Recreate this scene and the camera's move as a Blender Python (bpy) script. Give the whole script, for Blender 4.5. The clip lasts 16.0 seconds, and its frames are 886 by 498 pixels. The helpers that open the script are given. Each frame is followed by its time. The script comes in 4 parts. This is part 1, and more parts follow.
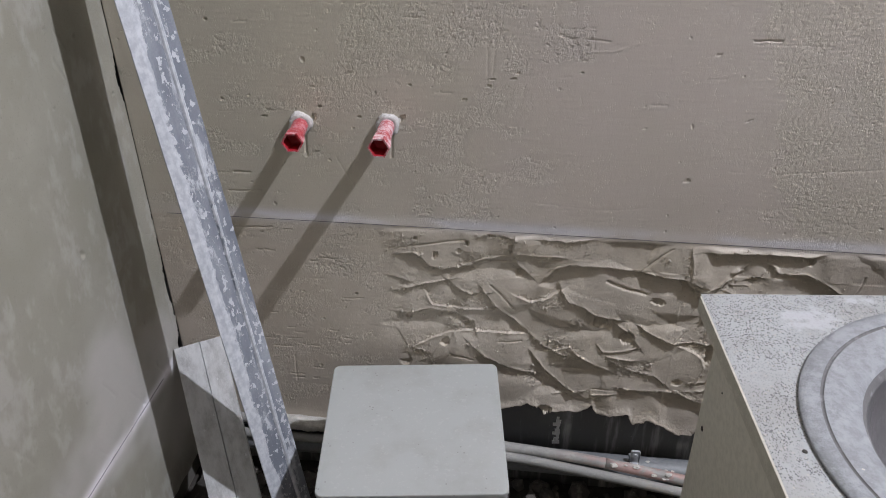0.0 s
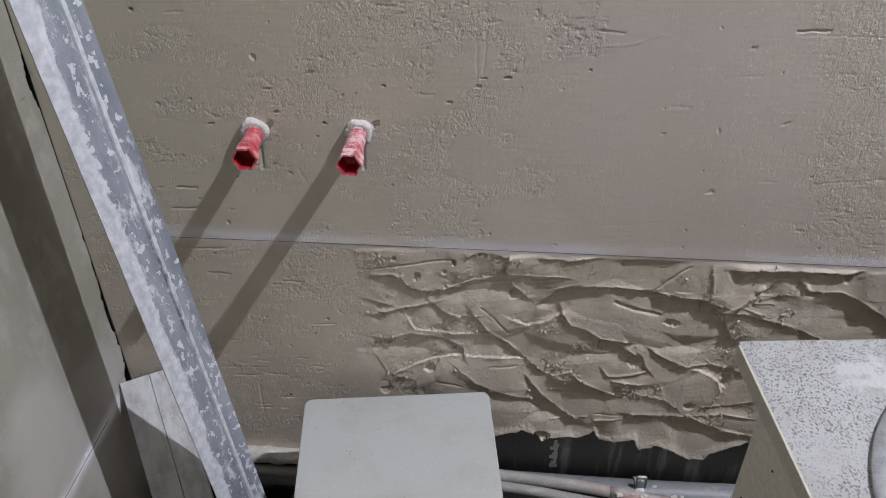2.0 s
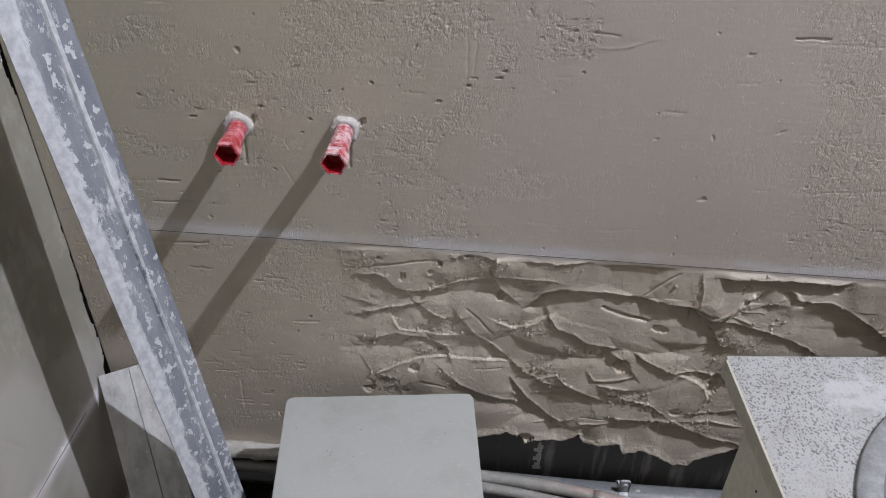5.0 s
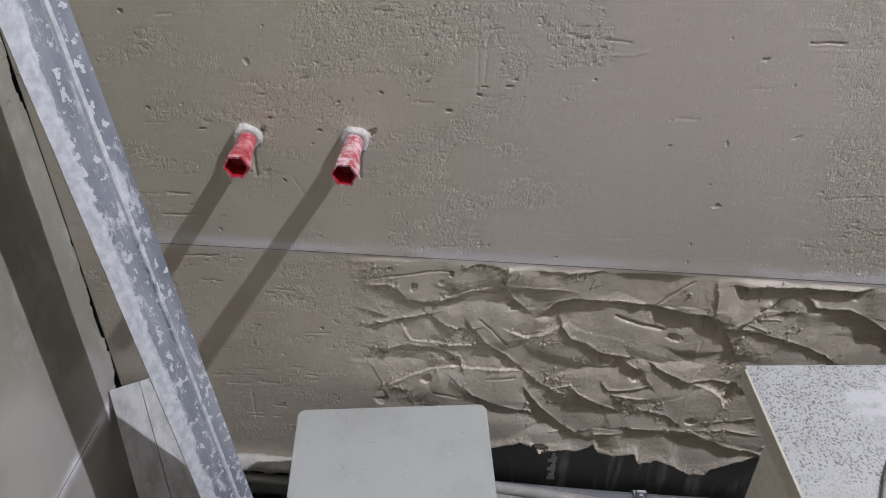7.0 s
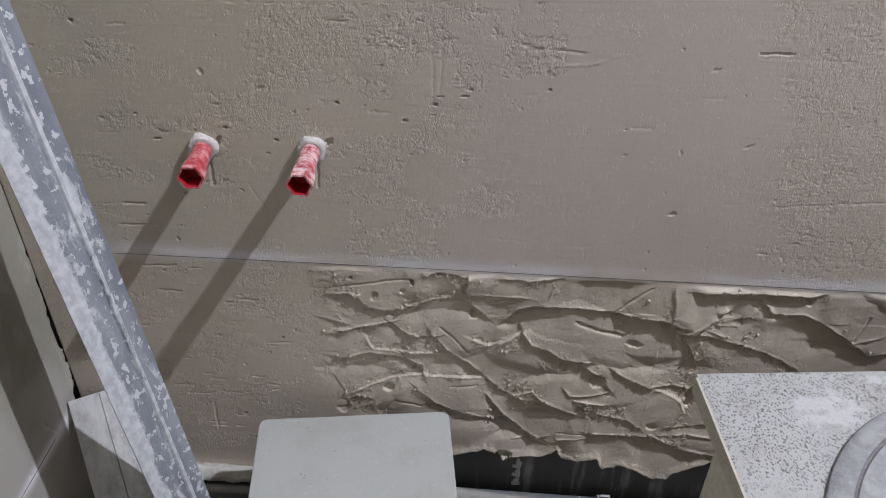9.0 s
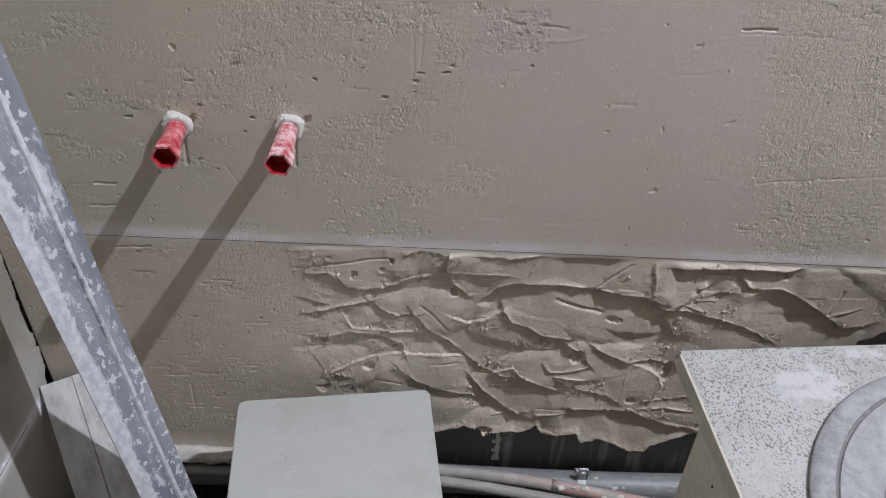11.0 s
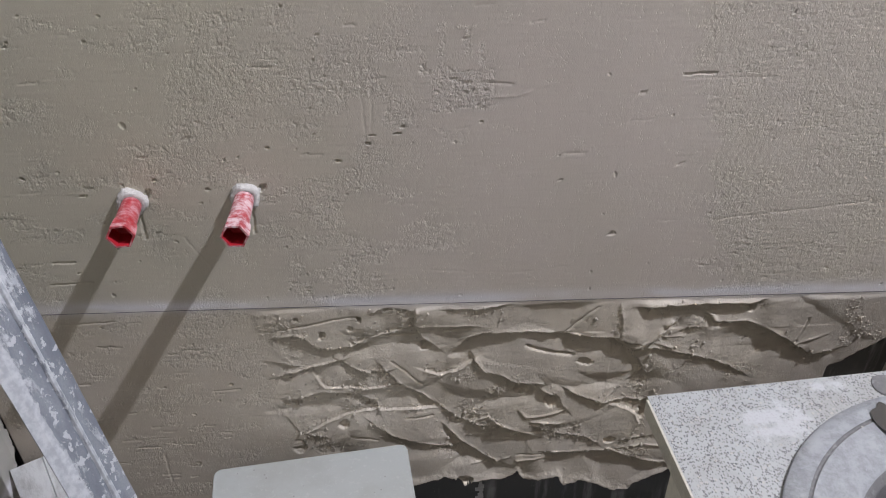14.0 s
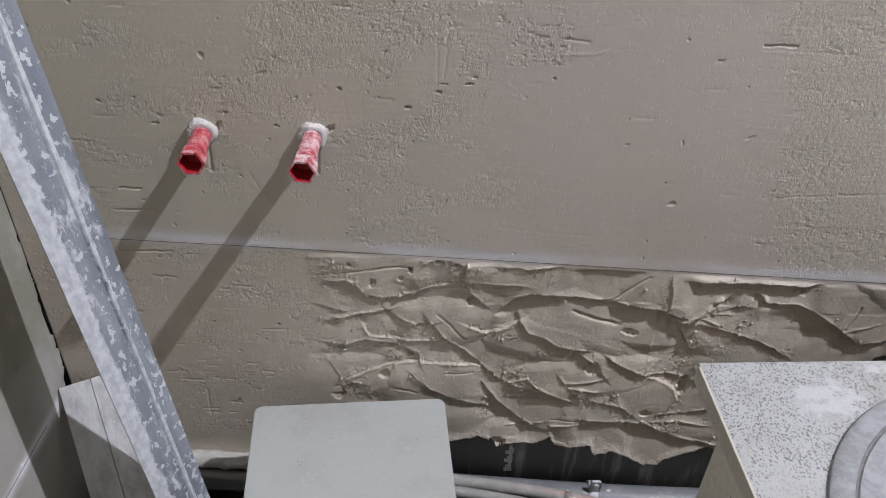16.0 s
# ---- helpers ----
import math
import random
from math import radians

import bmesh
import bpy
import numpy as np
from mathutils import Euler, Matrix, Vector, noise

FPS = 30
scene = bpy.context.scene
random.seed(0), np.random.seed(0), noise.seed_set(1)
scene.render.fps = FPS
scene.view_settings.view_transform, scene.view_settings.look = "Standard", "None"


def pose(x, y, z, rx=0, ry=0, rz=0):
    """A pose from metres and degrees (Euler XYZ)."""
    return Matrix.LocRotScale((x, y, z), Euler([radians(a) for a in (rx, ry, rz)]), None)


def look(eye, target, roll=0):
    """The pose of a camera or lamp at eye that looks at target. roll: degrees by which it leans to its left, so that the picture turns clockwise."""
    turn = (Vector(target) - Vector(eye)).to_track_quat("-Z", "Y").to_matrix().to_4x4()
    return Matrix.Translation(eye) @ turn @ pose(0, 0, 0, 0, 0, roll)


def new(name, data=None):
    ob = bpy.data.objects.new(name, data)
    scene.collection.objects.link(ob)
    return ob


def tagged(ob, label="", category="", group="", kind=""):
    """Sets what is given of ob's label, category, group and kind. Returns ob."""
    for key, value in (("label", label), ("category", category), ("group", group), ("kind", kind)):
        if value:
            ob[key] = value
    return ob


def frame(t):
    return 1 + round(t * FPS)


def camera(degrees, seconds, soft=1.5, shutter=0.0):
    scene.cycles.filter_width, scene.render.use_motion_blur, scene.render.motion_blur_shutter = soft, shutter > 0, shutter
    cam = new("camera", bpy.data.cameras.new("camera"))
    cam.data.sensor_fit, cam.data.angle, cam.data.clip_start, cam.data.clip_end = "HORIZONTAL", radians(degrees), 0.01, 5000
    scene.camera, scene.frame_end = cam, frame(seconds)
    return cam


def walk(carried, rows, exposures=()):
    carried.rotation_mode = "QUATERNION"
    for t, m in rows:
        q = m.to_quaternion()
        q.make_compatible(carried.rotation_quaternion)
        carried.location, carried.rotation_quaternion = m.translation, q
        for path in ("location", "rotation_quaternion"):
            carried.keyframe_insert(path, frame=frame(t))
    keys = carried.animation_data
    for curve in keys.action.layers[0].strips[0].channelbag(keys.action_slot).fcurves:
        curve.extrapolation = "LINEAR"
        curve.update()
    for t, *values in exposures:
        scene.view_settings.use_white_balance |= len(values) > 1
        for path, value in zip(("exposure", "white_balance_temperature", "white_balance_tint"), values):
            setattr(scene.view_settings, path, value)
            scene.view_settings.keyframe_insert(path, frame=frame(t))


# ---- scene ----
cam = camera(58.8, 16.0, soft=0.5)
PATH = [
    (0, (0.42, -0.024, 1.499), (0.208, 1.655, 0.433), -0.5),
    (0.5, (0.41, -0.028, 1.5), (0.188, 1.65, 0.434), 0.1),
    (1, (0.435, -0.005, 1.51), (0.226, 1.688, 0.466), 0.5),
    (1.5, (0.442, 0.099, 1.519), (0.284, 1.807, 0.49), -0.6),
    (2, (0.373, 0.203, 1.491), (0.243, 1.817, 0.315), -0.4),
    (2.5, (0.37, 0.249, 1.473), (0.262, 1.794, 0.208), -0.3),
    (3, (0.395, 0.237, 1.501), (0.304, 1.796, 0.252), -0.3),
    (3.5, (0.385, 0.242, 1.488), (0.312, 1.795, 0.23), -0.1),
    (3.7, (0.385, 0.236, 1.491), (0.318, 1.799, 0.245), 0.2),
    (5.8, (0.379, 0.241, 1.497), (0.233, 1.832, 0.293), 1.2),
    (6, (0.384, 0.248, 1.496), (0.234, 1.838, 0.292), 0.5),
    (6.5, (0.372, 0.248, 1.485), (0.227, 1.841, 0.284), -0.5),
    (7, (0.374, 0.247, 1.494), (0.243, 1.848, 0.303), 0.3),
    (7.5, (0.384, 0.248, 1.497), (0.272, 1.852, 0.307), 0.5),
    (8, (0.384, 0.248, 1.492), (0.285, 1.848, 0.296), 0.5),
    (8.5, (0.377, 0.244, 1.496), (0.289, 1.846, 0.302), 1.3),
    (9, (0.403, 0.256, 1.504), (0.325, 1.862, 0.315), 1.1),
    (9.2, (0.406, 0.266, 1.498), (0.332, 1.873, 0.309), 0.5),
    (11.3, (0.379, 0.269, 1.504), (0.389, 1.826, 0.248), 2.5),
    (11.5, (0.376, 0.264, 1.502), (0.38, 1.814, 0.238), 2.7),
    (12, (0.367, 0.262, 1.501), (0.36, 1.806, 0.229), 3.1),
    (12.5, (0.358, 0.272, 1.496), (0.344, 1.814, 0.222), 3.6),
    (13, (0.368, 0.282, 1.506), (0.346, 1.838, 0.25), 3.3),
    (13.5, (0.411, 0.291, 1.524), (0.41, 1.892, 0.325), 0.5),
    (14, (0.411, 0.288, 1.533), (0.462, 1.903, 0.354), -0.6),
    (14.5, (0.395, 0.286, 1.521), (0.451, 1.901, 0.344), -0.1),
    (15, (0.384, 0.28, 1.514), (0.428, 1.887, 0.324), 1.2),
    (15.5, (0.378, 0.275, 1.512), (0.391, 1.869, 0.305), 1.9),
    (16, (0.368, 0.259, 1.506), (0.352, 1.845, 0.286), 2.8),
]
walk(cam, [(t, look(eye, target, roll)) for t, eye, target, roll in PATH],
     exposures=[(0, -0.11), (3.7, -0.18), (6.5, -0.18), (9.2, -0.18), (11.3, -0.08), (16, -0.07)])

# ---- light ----
world = bpy.data.worlds.new("world")
scene.world = world
world.use_nodes = True
world.node_tree.nodes["Background"].inputs[0].default_value = (0.8, 0.85, 0.95, 1)
world.node_tree.nodes["Background"].inputs[1].default_value = 0.01
LAMP = (2.43, 0.415, 4.32)
bulb = bpy.data.lights.new("bulb_light", "POINT")
bulb.energy, bulb.shadow_soft_size, bulb.color = 685.0, 0.030, (0.835, 0.86, 0.965)
new("bulb_light", bulb).location = LAMP


# ---- materials ----
def mat(name, rough=0.7, metal=0.0):
    m = bpy.data.materials.new(name)
    m.use_nodes = True
    b = m.node_tree.nodes["Principled BSDF"]
    b.inputs["Roughness"].default_value, b.inputs["Metallic"].default_value = rough, metal
    return m, m.node_tree, b


def node(nt, kind, **values):
    n = nt.nodes.new(kind)
    for key, value in values.items():
        n.inputs[key.replace("_", " ")].default_value = value
    return n


def spot(nt, scale, detail=4.0, rough=0.6, stretch=(1, 1, 1), kind="ShaderNodeTexNoise"):
    """Noise in object space, metres."""
    co = nt.nodes.new("ShaderNodeTexCoord")
    mp = node(nt, "ShaderNodeMapping", Scale=stretch)
    nt.links.new(co.outputs["Object"], mp.inputs["Vector"])
    n = nt.nodes.new(kind)
    n.inputs["Scale"].default_value = scale
    if kind == "ShaderNodeTexNoise":
        n.inputs["Detail"].default_value, n.inputs["Roughness"].default_value = detail, rough
    nt.links.new(mp.outputs[0], n.inputs["Vector"])
    return n


def ramp(nt, src, lo, hi):
    """0 below lo, 1 above hi."""
    r = nt.nodes.new("ShaderNodeMapRange")
    r.interpolation_type = "SMOOTHSTEP"
    r.inputs["From Min"].default_value, r.inputs["From Max"].default_value = lo, hi
    nt.links.new(src, r.inputs["Value"])
    return r.outputs["Result"]


def math_node(nt, op, a, b):
    n = nt.nodes.new("ShaderNodeMath")
    n.operation = op
    for i, v in enumerate((a, b)):
        if isinstance(v, (int, float)):
            n.inputs[i].default_value = v
        else:
            nt.links.new(v, n.inputs[i])
    return n.outputs[0]


def mix(nt, fac, a, b):
    n = nt.nodes.new("ShaderNodeMix")
    n.data_type = "RGBA"
    for i, v in ((0, fac), (6, a), (7, b)):
        if isinstance(v, tuple):
            n.inputs[i].default_value = (*v, 1)
        elif isinstance(v, (int, float)):
            n.inputs[i].default_value = v
        else:
            nt.links.new(v, n.inputs[i])
    return n.outputs[2]


def bump(nt, b, heights):
    """Chained bumps from (socket, distance in metres, strength)."""
    last = None
    for sock, dist, strength in heights:
        n = node(nt, "ShaderNodeBump", Distance=dist)
        if isinstance(strength, (int, float)):
            n.inputs["Strength"].default_value = strength
        else:
            nt.links.new(strength, n.inputs["Strength"])
        nt.links.new(sock, n.inputs["Height"])
        if last:
            nt.links.new(last, n.inputs["Normal"])
        last = n.outputs[0]
    nt.links.new(last, b.inputs["Normal"])


def attribute(nt, name):
    n = nt.nodes.new("ShaderNodeAttribute")
    n.attribute_name = name
    return n.outputs["Fac"]


def plaster_material(name, a, b_, pale, bump_size=1.0):
    m, nt, b = mat(name, 0.9)
    big, mid, fine = spot(nt, 3.5, 3), spot(nt, 22, 5), spot(nt, 330, 3, 0.65)
    brown = attribute(nt, "brown")
    grain = attribute(nt, "grain")
    olive = attribute(nt, "olive")
    sand = spot(nt, 900, 2, 0.5)
    col = mix(nt, ramp(nt, big.outputs[0], 0.35, 0.65), a, b_)
    col = mix(nt, math_node(nt, "MULTIPLY", ramp(nt, mid.outputs[0], 0.5, 0.78), 0.35), col, pale)
    col = mix(nt, olive, col, (0.575, 0.535, 0.432))
    col = mix(nt, brown, col, mix(nt, ramp(nt, mid.outputs[0], 0.4, 0.7), (0.565, 0.497, 0.400), (0.615, 0.547, 0.452)))
    # shade put into the mortar's colour, broken up by random mottling
    col = mix(nt, attribute(nt, "shade_mottle"), col, (0.27, 0.235, 0.20))
    col = mix(nt, math_node(nt, "MULTIPLY", ramp(nt, fine.outputs[0], 0.42, 0.3), 0.3), col, tuple(c * 0.62 for c in a))
    holes = spot(nt, 260, kind="ShaderNodeTexVoronoi")
    pits = math_node(nt, "MULTIPLY", ramp(nt, holes.outputs["Distance"], 0.30, 0.16), math_node(nt, "ADD", math_node(nt, "MULTIPLY", ramp(nt, spot(nt, 45, 3).outputs[0], 0.5, 0.62), 0.25), math_node(nt, "MULTIPLY", grain, 0.75)))
    col = mix(nt, math_node(nt, "MULTIPLY", pits, 0.2), col, tuple(c * 0.6 for c in a))
    col = mix(nt, math_node(nt, "MULTIPLY", math_node(nt, "MULTIPLY", ramp(nt, fine.outputs[0], 0.56, 0.66), grain), 0.5), col, tuple(min(0.7, c * 1.35) for c in pale))
    chalk = attribute(nt, "chalk")
    col = mix(nt, chalk, col, (0.80, 0.775, 0.80))
    nt.links.new(col, b.inputs["Base Color"])
    bump(nt, b, [(math_node(nt, "SUBTRACT", 1.0, pits), 0.0016, 0.7), (mid.outputs[0], 0.003, 0.16 * bump_size),
                 (fine.outputs[0], 0.0045, math_node(nt, "ADD", math_node(nt, "MULTIPLY", grain, 0.75), 0.045)),
                 (sand.outputs[0], 0.0012, math_node(nt, "ADD", math_node(nt, "MULTIPLY", grain, 0.5), 0.18))])
    return m


plaster = plaster_material("plaster", (0.635, 0.568, 0.516), (0.612, 0.553, 0.490), (0.68, 0.618, 0.572))
# very dark base, set to cut the light bounced back by unseen walls
low_bounce_plaster = plaster_material("low_bounce_plaster", (0.150, 0.138, 0.122), (0.135, 0.125, 0.11), (0.19, 0.175, 0.155))
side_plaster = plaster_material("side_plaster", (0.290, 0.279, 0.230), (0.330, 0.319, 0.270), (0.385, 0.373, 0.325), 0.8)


def coating_material():
    m, nt, b = mat("dark_coating", 0.45)
    big, streak, fine = spot(nt, 9, 4), spot(nt, 40, 4, 0.6, (1, 1, 0.12)), spot(nt, 240, 3)
    col = mix(nt, ramp(nt, streak.outputs[0], 0.48, 0.72), (0.12, 0.118, 0.115), (0.40, 0.395, 0.385))
    col = mix(nt, ramp(nt, big.outputs[0], 0.55, 0.75), col, (0.15, 0.147, 0.142))
    col = mix(nt, ramp(nt, fine.outputs[0], 0.68, 0.76), col, (0.35, 0.34, 0.32))
    nt.links.new(col, b.inputs["Base Color"])
    bump(nt, b, [(streak.outputs[0], 0.002, 0.4), (fine.outputs[0], 0.001, 0.4)])
    return m


dark_coating = coating_material()


def dusty_material(name, base, dust, lo, hi, scale=60, stretch=(1, 1, 1), rough=0.5, metal=0.0, dirt=None, amount=1.0):
    """A base with patches and specks of dust or splashed plaster."""
    m, nt, b = mat(name, rough, metal)
    patch, fine, speck = spot(nt, scale, 8, 0.72, stretch), spot(nt, scale * 7, 4), spot(nt, scale * 3.3, 2, 0.5)
    f = ramp(nt, patch.outputs[0], lo, hi)
    f = math_node(nt, "MAXIMUM", f, ramp(nt, speck.outputs[0], hi + 0.08, hi + 0.11))
    col = mix(nt, math_node(nt, "MULTIPLY", ramp(nt, fine.outputs[0], 0.35, 0.7), 0.35), base, tuple(c * 0.6 for c in base))
    if dirt:
        grime = spot(nt, scale * 0.5, 5, 0.7)
        col = mix(nt, ramp(nt, grime.outputs[0], 0.55, 0.7), col, dirt)
    col = mix(nt, math_node(nt, "MULTIPLY", f, amount), col, dust)
    nt.links.new(col, b.inputs["Base Color"])
    nt.links.new(math_node(nt, "ADD", math_node(nt, "MULTIPLY", f, 0.9 - rough), rough), b.inputs["Roughness"])
    if metal:
        nt.links.new(math_node(nt, "MULTIPLY", math_node(nt, "SUBTRACT", 1.0, f), metal), b.inputs["Metallic"])
    bump(nt, b, [(f, 0.0012, 0.55), (fine.outputs[0], 0.0005, 0.4)])
    return m




def rule_material():
    """Dull aluminium, hazed and splashed with plaster, thickest on its flange and along the rib."""
    m, nt, b = mat("splashed_metal", 0.55, 0.1)
    co = nt.nodes.new("ShaderNodeTexCoord")
    xyz = nt.nodes.new("ShaderNodeSeparateXYZ")
    nt.links.new(co.outputs["Object"], xyz.inputs[0])
    x = xyz.outputs["X"]
    smear, blot, fine, haze = spot(nt, 26, 8, 0.68, (1, 1, 0.38)), spot(nt, 85, 5, 0.6, (1, 1, 0.75)), spot(nt, 420, 3), spot(nt, 17, 5, 0.6, (1, 1, 0.3))
    col = mix(nt, ramp(nt, haze.outputs[0], 0.35, 0.68), (0.205, 0.225, 0.27), (0.36, 0.385, 0.435))
    col = mix(nt, math_node(nt, "MULTIPLY", ramp(nt, fine.outputs[0], 0.4, 0.7), 0.25), col, (0.17, 0.185, 0.22))
    coat = math_node(nt, "ADD", math_node(nt, "MULTIPLY", ramp(nt, x, -0.012, -0.030), 0.27), math_node(nt, "MULTIPLY", math_node(nt, "MULTIPLY", ramp(nt, x, 0.0085, 0.0105), ramp(nt, x, 0.0195, 0.0170)), 0.17))
    thick = ramp(nt, math_node(nt, "ADD", smear.outputs[0], coat), 0.535, 0.610)
    thick = math_node(nt, "MAXIMUM", thick, math_node(nt, "MULTIPLY", ramp(nt, math_node(nt, "ADD", blot.outputs[0], math_node(nt, "MULTIPLY", coat, 0.3)), 0.562, 0.600), 0.9))
    white = mix(nt, ramp(nt, blot.outputs[0], 0.35, 0.65), (0.50, 0.525, 0.575), (0.68, 0.70, 0.74))
    col = mix(nt, thick, col, white)
    nt.links.new(col, b.inputs["Base Color"])
    nt.links.new(math_node(nt, "ADD", math_node(nt, "MULTIPLY", thick, 0.3), 0.55), b.inputs["Roughness"])
    bump(nt, b, [(thick, 0.0016, 0.6), (fine.outputs[0], 0.0005, 0.35)])
    return m


splashed_metal = rule_material()
board_metal = dusty_material("board_metal", (0.43, 0.43, 0.43), (0.62, 0.625, 0.63), 0.34, 0.60, 22, (1, 1, 0.5), 0.7, 0.1, (0.27, 0.26, 0.245))
red_plastic = dusty_material("red_plastic", (0.50, 0.035, 0.05), (0.70, 0.40, 0.43), 0.40, 0.66, 70, (1, 0.5, 1), 0.4)
red_dusty = dusty_material("red_dusty", (0.50, 0.045, 0.06), (0.74, 0.56, 0.59), 0.36, 0.60, 70, (1, 0.5, 1), 0.45)
red_inside = dusty_material("red_inside", (0.48, 0.02, 0.035), (0.5, 0.05, 0.07), 0.7, 0.9, 60, (1, 1, 1), 0.45)
pipe_grey = dusty_material("pipe_grey", (0.20, 0.21, 0.22), (0.40, 0.39, 0.38), 0.52, 0.74, 30, (0.4, 1, 1), 0.45, 0.0, (0.16, 0.16, 0.16))
pipe_pale = dusty_material("pipe_pale", (0.31, 0.305, 0.29), (0.42, 0.41, 0.39), 0.5, 0.75, 40, (0.4, 1, 1), 0.5, 0.0, (0.34, 0.30, 0.25))


def stained_pipe_material():
    """The pale pipe, with pink stains that thicken towards its open end."""
    m, nt, b = mat("stained_pipe", 0.55)
    co = nt.nodes.new("ShaderNodeTexCoord")
    xyz = nt.nodes.new("ShaderNodeSeparateXYZ")
    nt.links.new(co.outputs["Object"], xyz.inputs[0])
    dust, stain, fine = spot(nt, 40, 6, 0.65, (0.4, 1, 1)), spot(nt, 48, 5, 0.65, (0.5, 1, 1)), spot(nt, 260, 3)
    col = mix(nt, ramp(nt, dust.outputs[0], 0.45, 0.7), (0.31, 0.305, 0.29), (0.44, 0.43, 0.41))
    pink = math_node(nt, "MULTIPLY", ramp(nt, stain.outputs[0], 0.40, 0.60), ramp(nt, xyz.outputs["X"], 0.46, 0.68))
    col = mix(nt, math_node(nt, "MULTIPLY", pink, 0.8), col, (0.45, 0.27, 0.24))
    col = mix(nt, math_node(nt, "MULTIPLY", ramp(nt, fine.outputs[0], 0.55, 0.7), 0.4), col, (0.22, 0.20, 0.185))
    nt.links.new(col, b.inputs["Base Color"])
    bump(nt, b, [(dust.outputs[0], 0.001, 0.4), (fine.outputs[0], 0.0005, 0.4)])
    return m


pipe_pink = stained_pipe_material()
crust = dusty_material("plaster_crust", (0.55, 0.53, 0.49), (0.66, 0.64, 0.61), 0.45, 0.7, 90, (1, 1, 1), 0.9)
zinc = dusty_material("zinc", (0.55, 0.57, 0.60), (0.6, 0.6, 0.6), 0.5, 0.7, 90, (1, 1, 1), 0.4, 0.2)
torn_white = dusty_material("torn_white", (0.74, 0.735, 0.73), (0.8, 0.8, 0.79), 0.4, 0.7, 90, (1, 1, 1), 0.8)
white_seal = dusty_material("white_seal", (0.60, 0.575, 0.555), (0.72, 0.70, 0.69), 0.4, 0.65, 120, (1, 1, 1), 0.9)
cabinet_board = dusty_material("cabinet_board", (0.63, 0.605, 0.53), (0.67, 0.65, 0.58), 0.5, 0.8, 14, (1, 1, 1), 0.6, 0.0, None, 0.6)
slab_edge = dusty_material("slab_edge", (0.52, 0.50, 0.43), (0.60, 0.58, 0.51), 0.45, 0.7, 60, (1, 1, 1), 0.7)
basin_grey = dusty_material("basin_grey", (0.235, 0.245, 0.26), (0.34, 0.352, 0.372), 0.36, 0.62, 70, (1, 1, 1), 0.45, 0.0, (0.33, 0.325, 0.33), 0.9)
basin_bowl = dusty_material("basin_bowl", (0.13, 0.125, 0.13), (0.3, 0.29, 0.30), 0.5, 0.8, 26, (1, 1, 1), 0.3, 0.0, None, 0.6)
groove_dirt = dusty_material("groove_dirt", (0.15, 0.147, 0.15), (0.33, 0.33, 0.34), 0.5, 0.75, 50, (1, 1, 1), 0.7)
soil = dusty_material("soil", (0.055, 0.048, 0.042), (0.16, 0.14, 0.12), 0.5, 0.75, 50, (1, 1, 1), 0.9)
stone_mat = dusty_material("rubble_stone", (0.12, 0.105, 0.095), (0.26, 0.24, 0.21), 0.5, 0.75, 70, (1, 1, 1), 0.9)
graphite, _, _b = mat("graphite", 0.6)
_b.inputs["Base Color"].default_value = (0.17, 0.16, 0.18, 1)
hole_dark, _, _b = mat("hole_dark", 0.8)
_b.inputs["Base Color"].default_value = (0.05, 0.045, 0.04, 1)


def stool_material():
    m, nt, b = mat("stool_white", 0.6)
    big, fine = spot(nt, 11, 5, 0.6), spot(nt, 130, 4, 0.6)
    dots = spot(nt, 75, kind="ShaderNodeTexVoronoi")
    col = mix(nt, ramp(nt, big.outputs[0], 0.45, 0.72), (0.385, 0.402, 0.393), (0.347, 0.354, 0.338))
    col = mix(nt, math_node(nt, "MULTIPLY", ramp(nt, fine.outputs[0], 0.55, 0.75), 0.25), col, (0.55, 0.55, 0.535))
    rare = ramp(nt, spot(nt, 30, 2, 0.5).outputs[0], 0.52, 0.60)
    col = mix(nt, math_node(nt, "MULTIPLY", math_node(nt, "MULTIPLY", ramp(nt, dots.outputs["Distance"], 0.15, 0.09), rare), 0.6), col, (0.22, 0.21, 0.20))
    nt.links.new(col, b.inputs["Base Color"])
    bump(nt, b, [(big.outputs[0], 0.002, 0.15), (fine.outputs[0], 0.0005, 0.3)])
    return m


stool_white = stool_material()


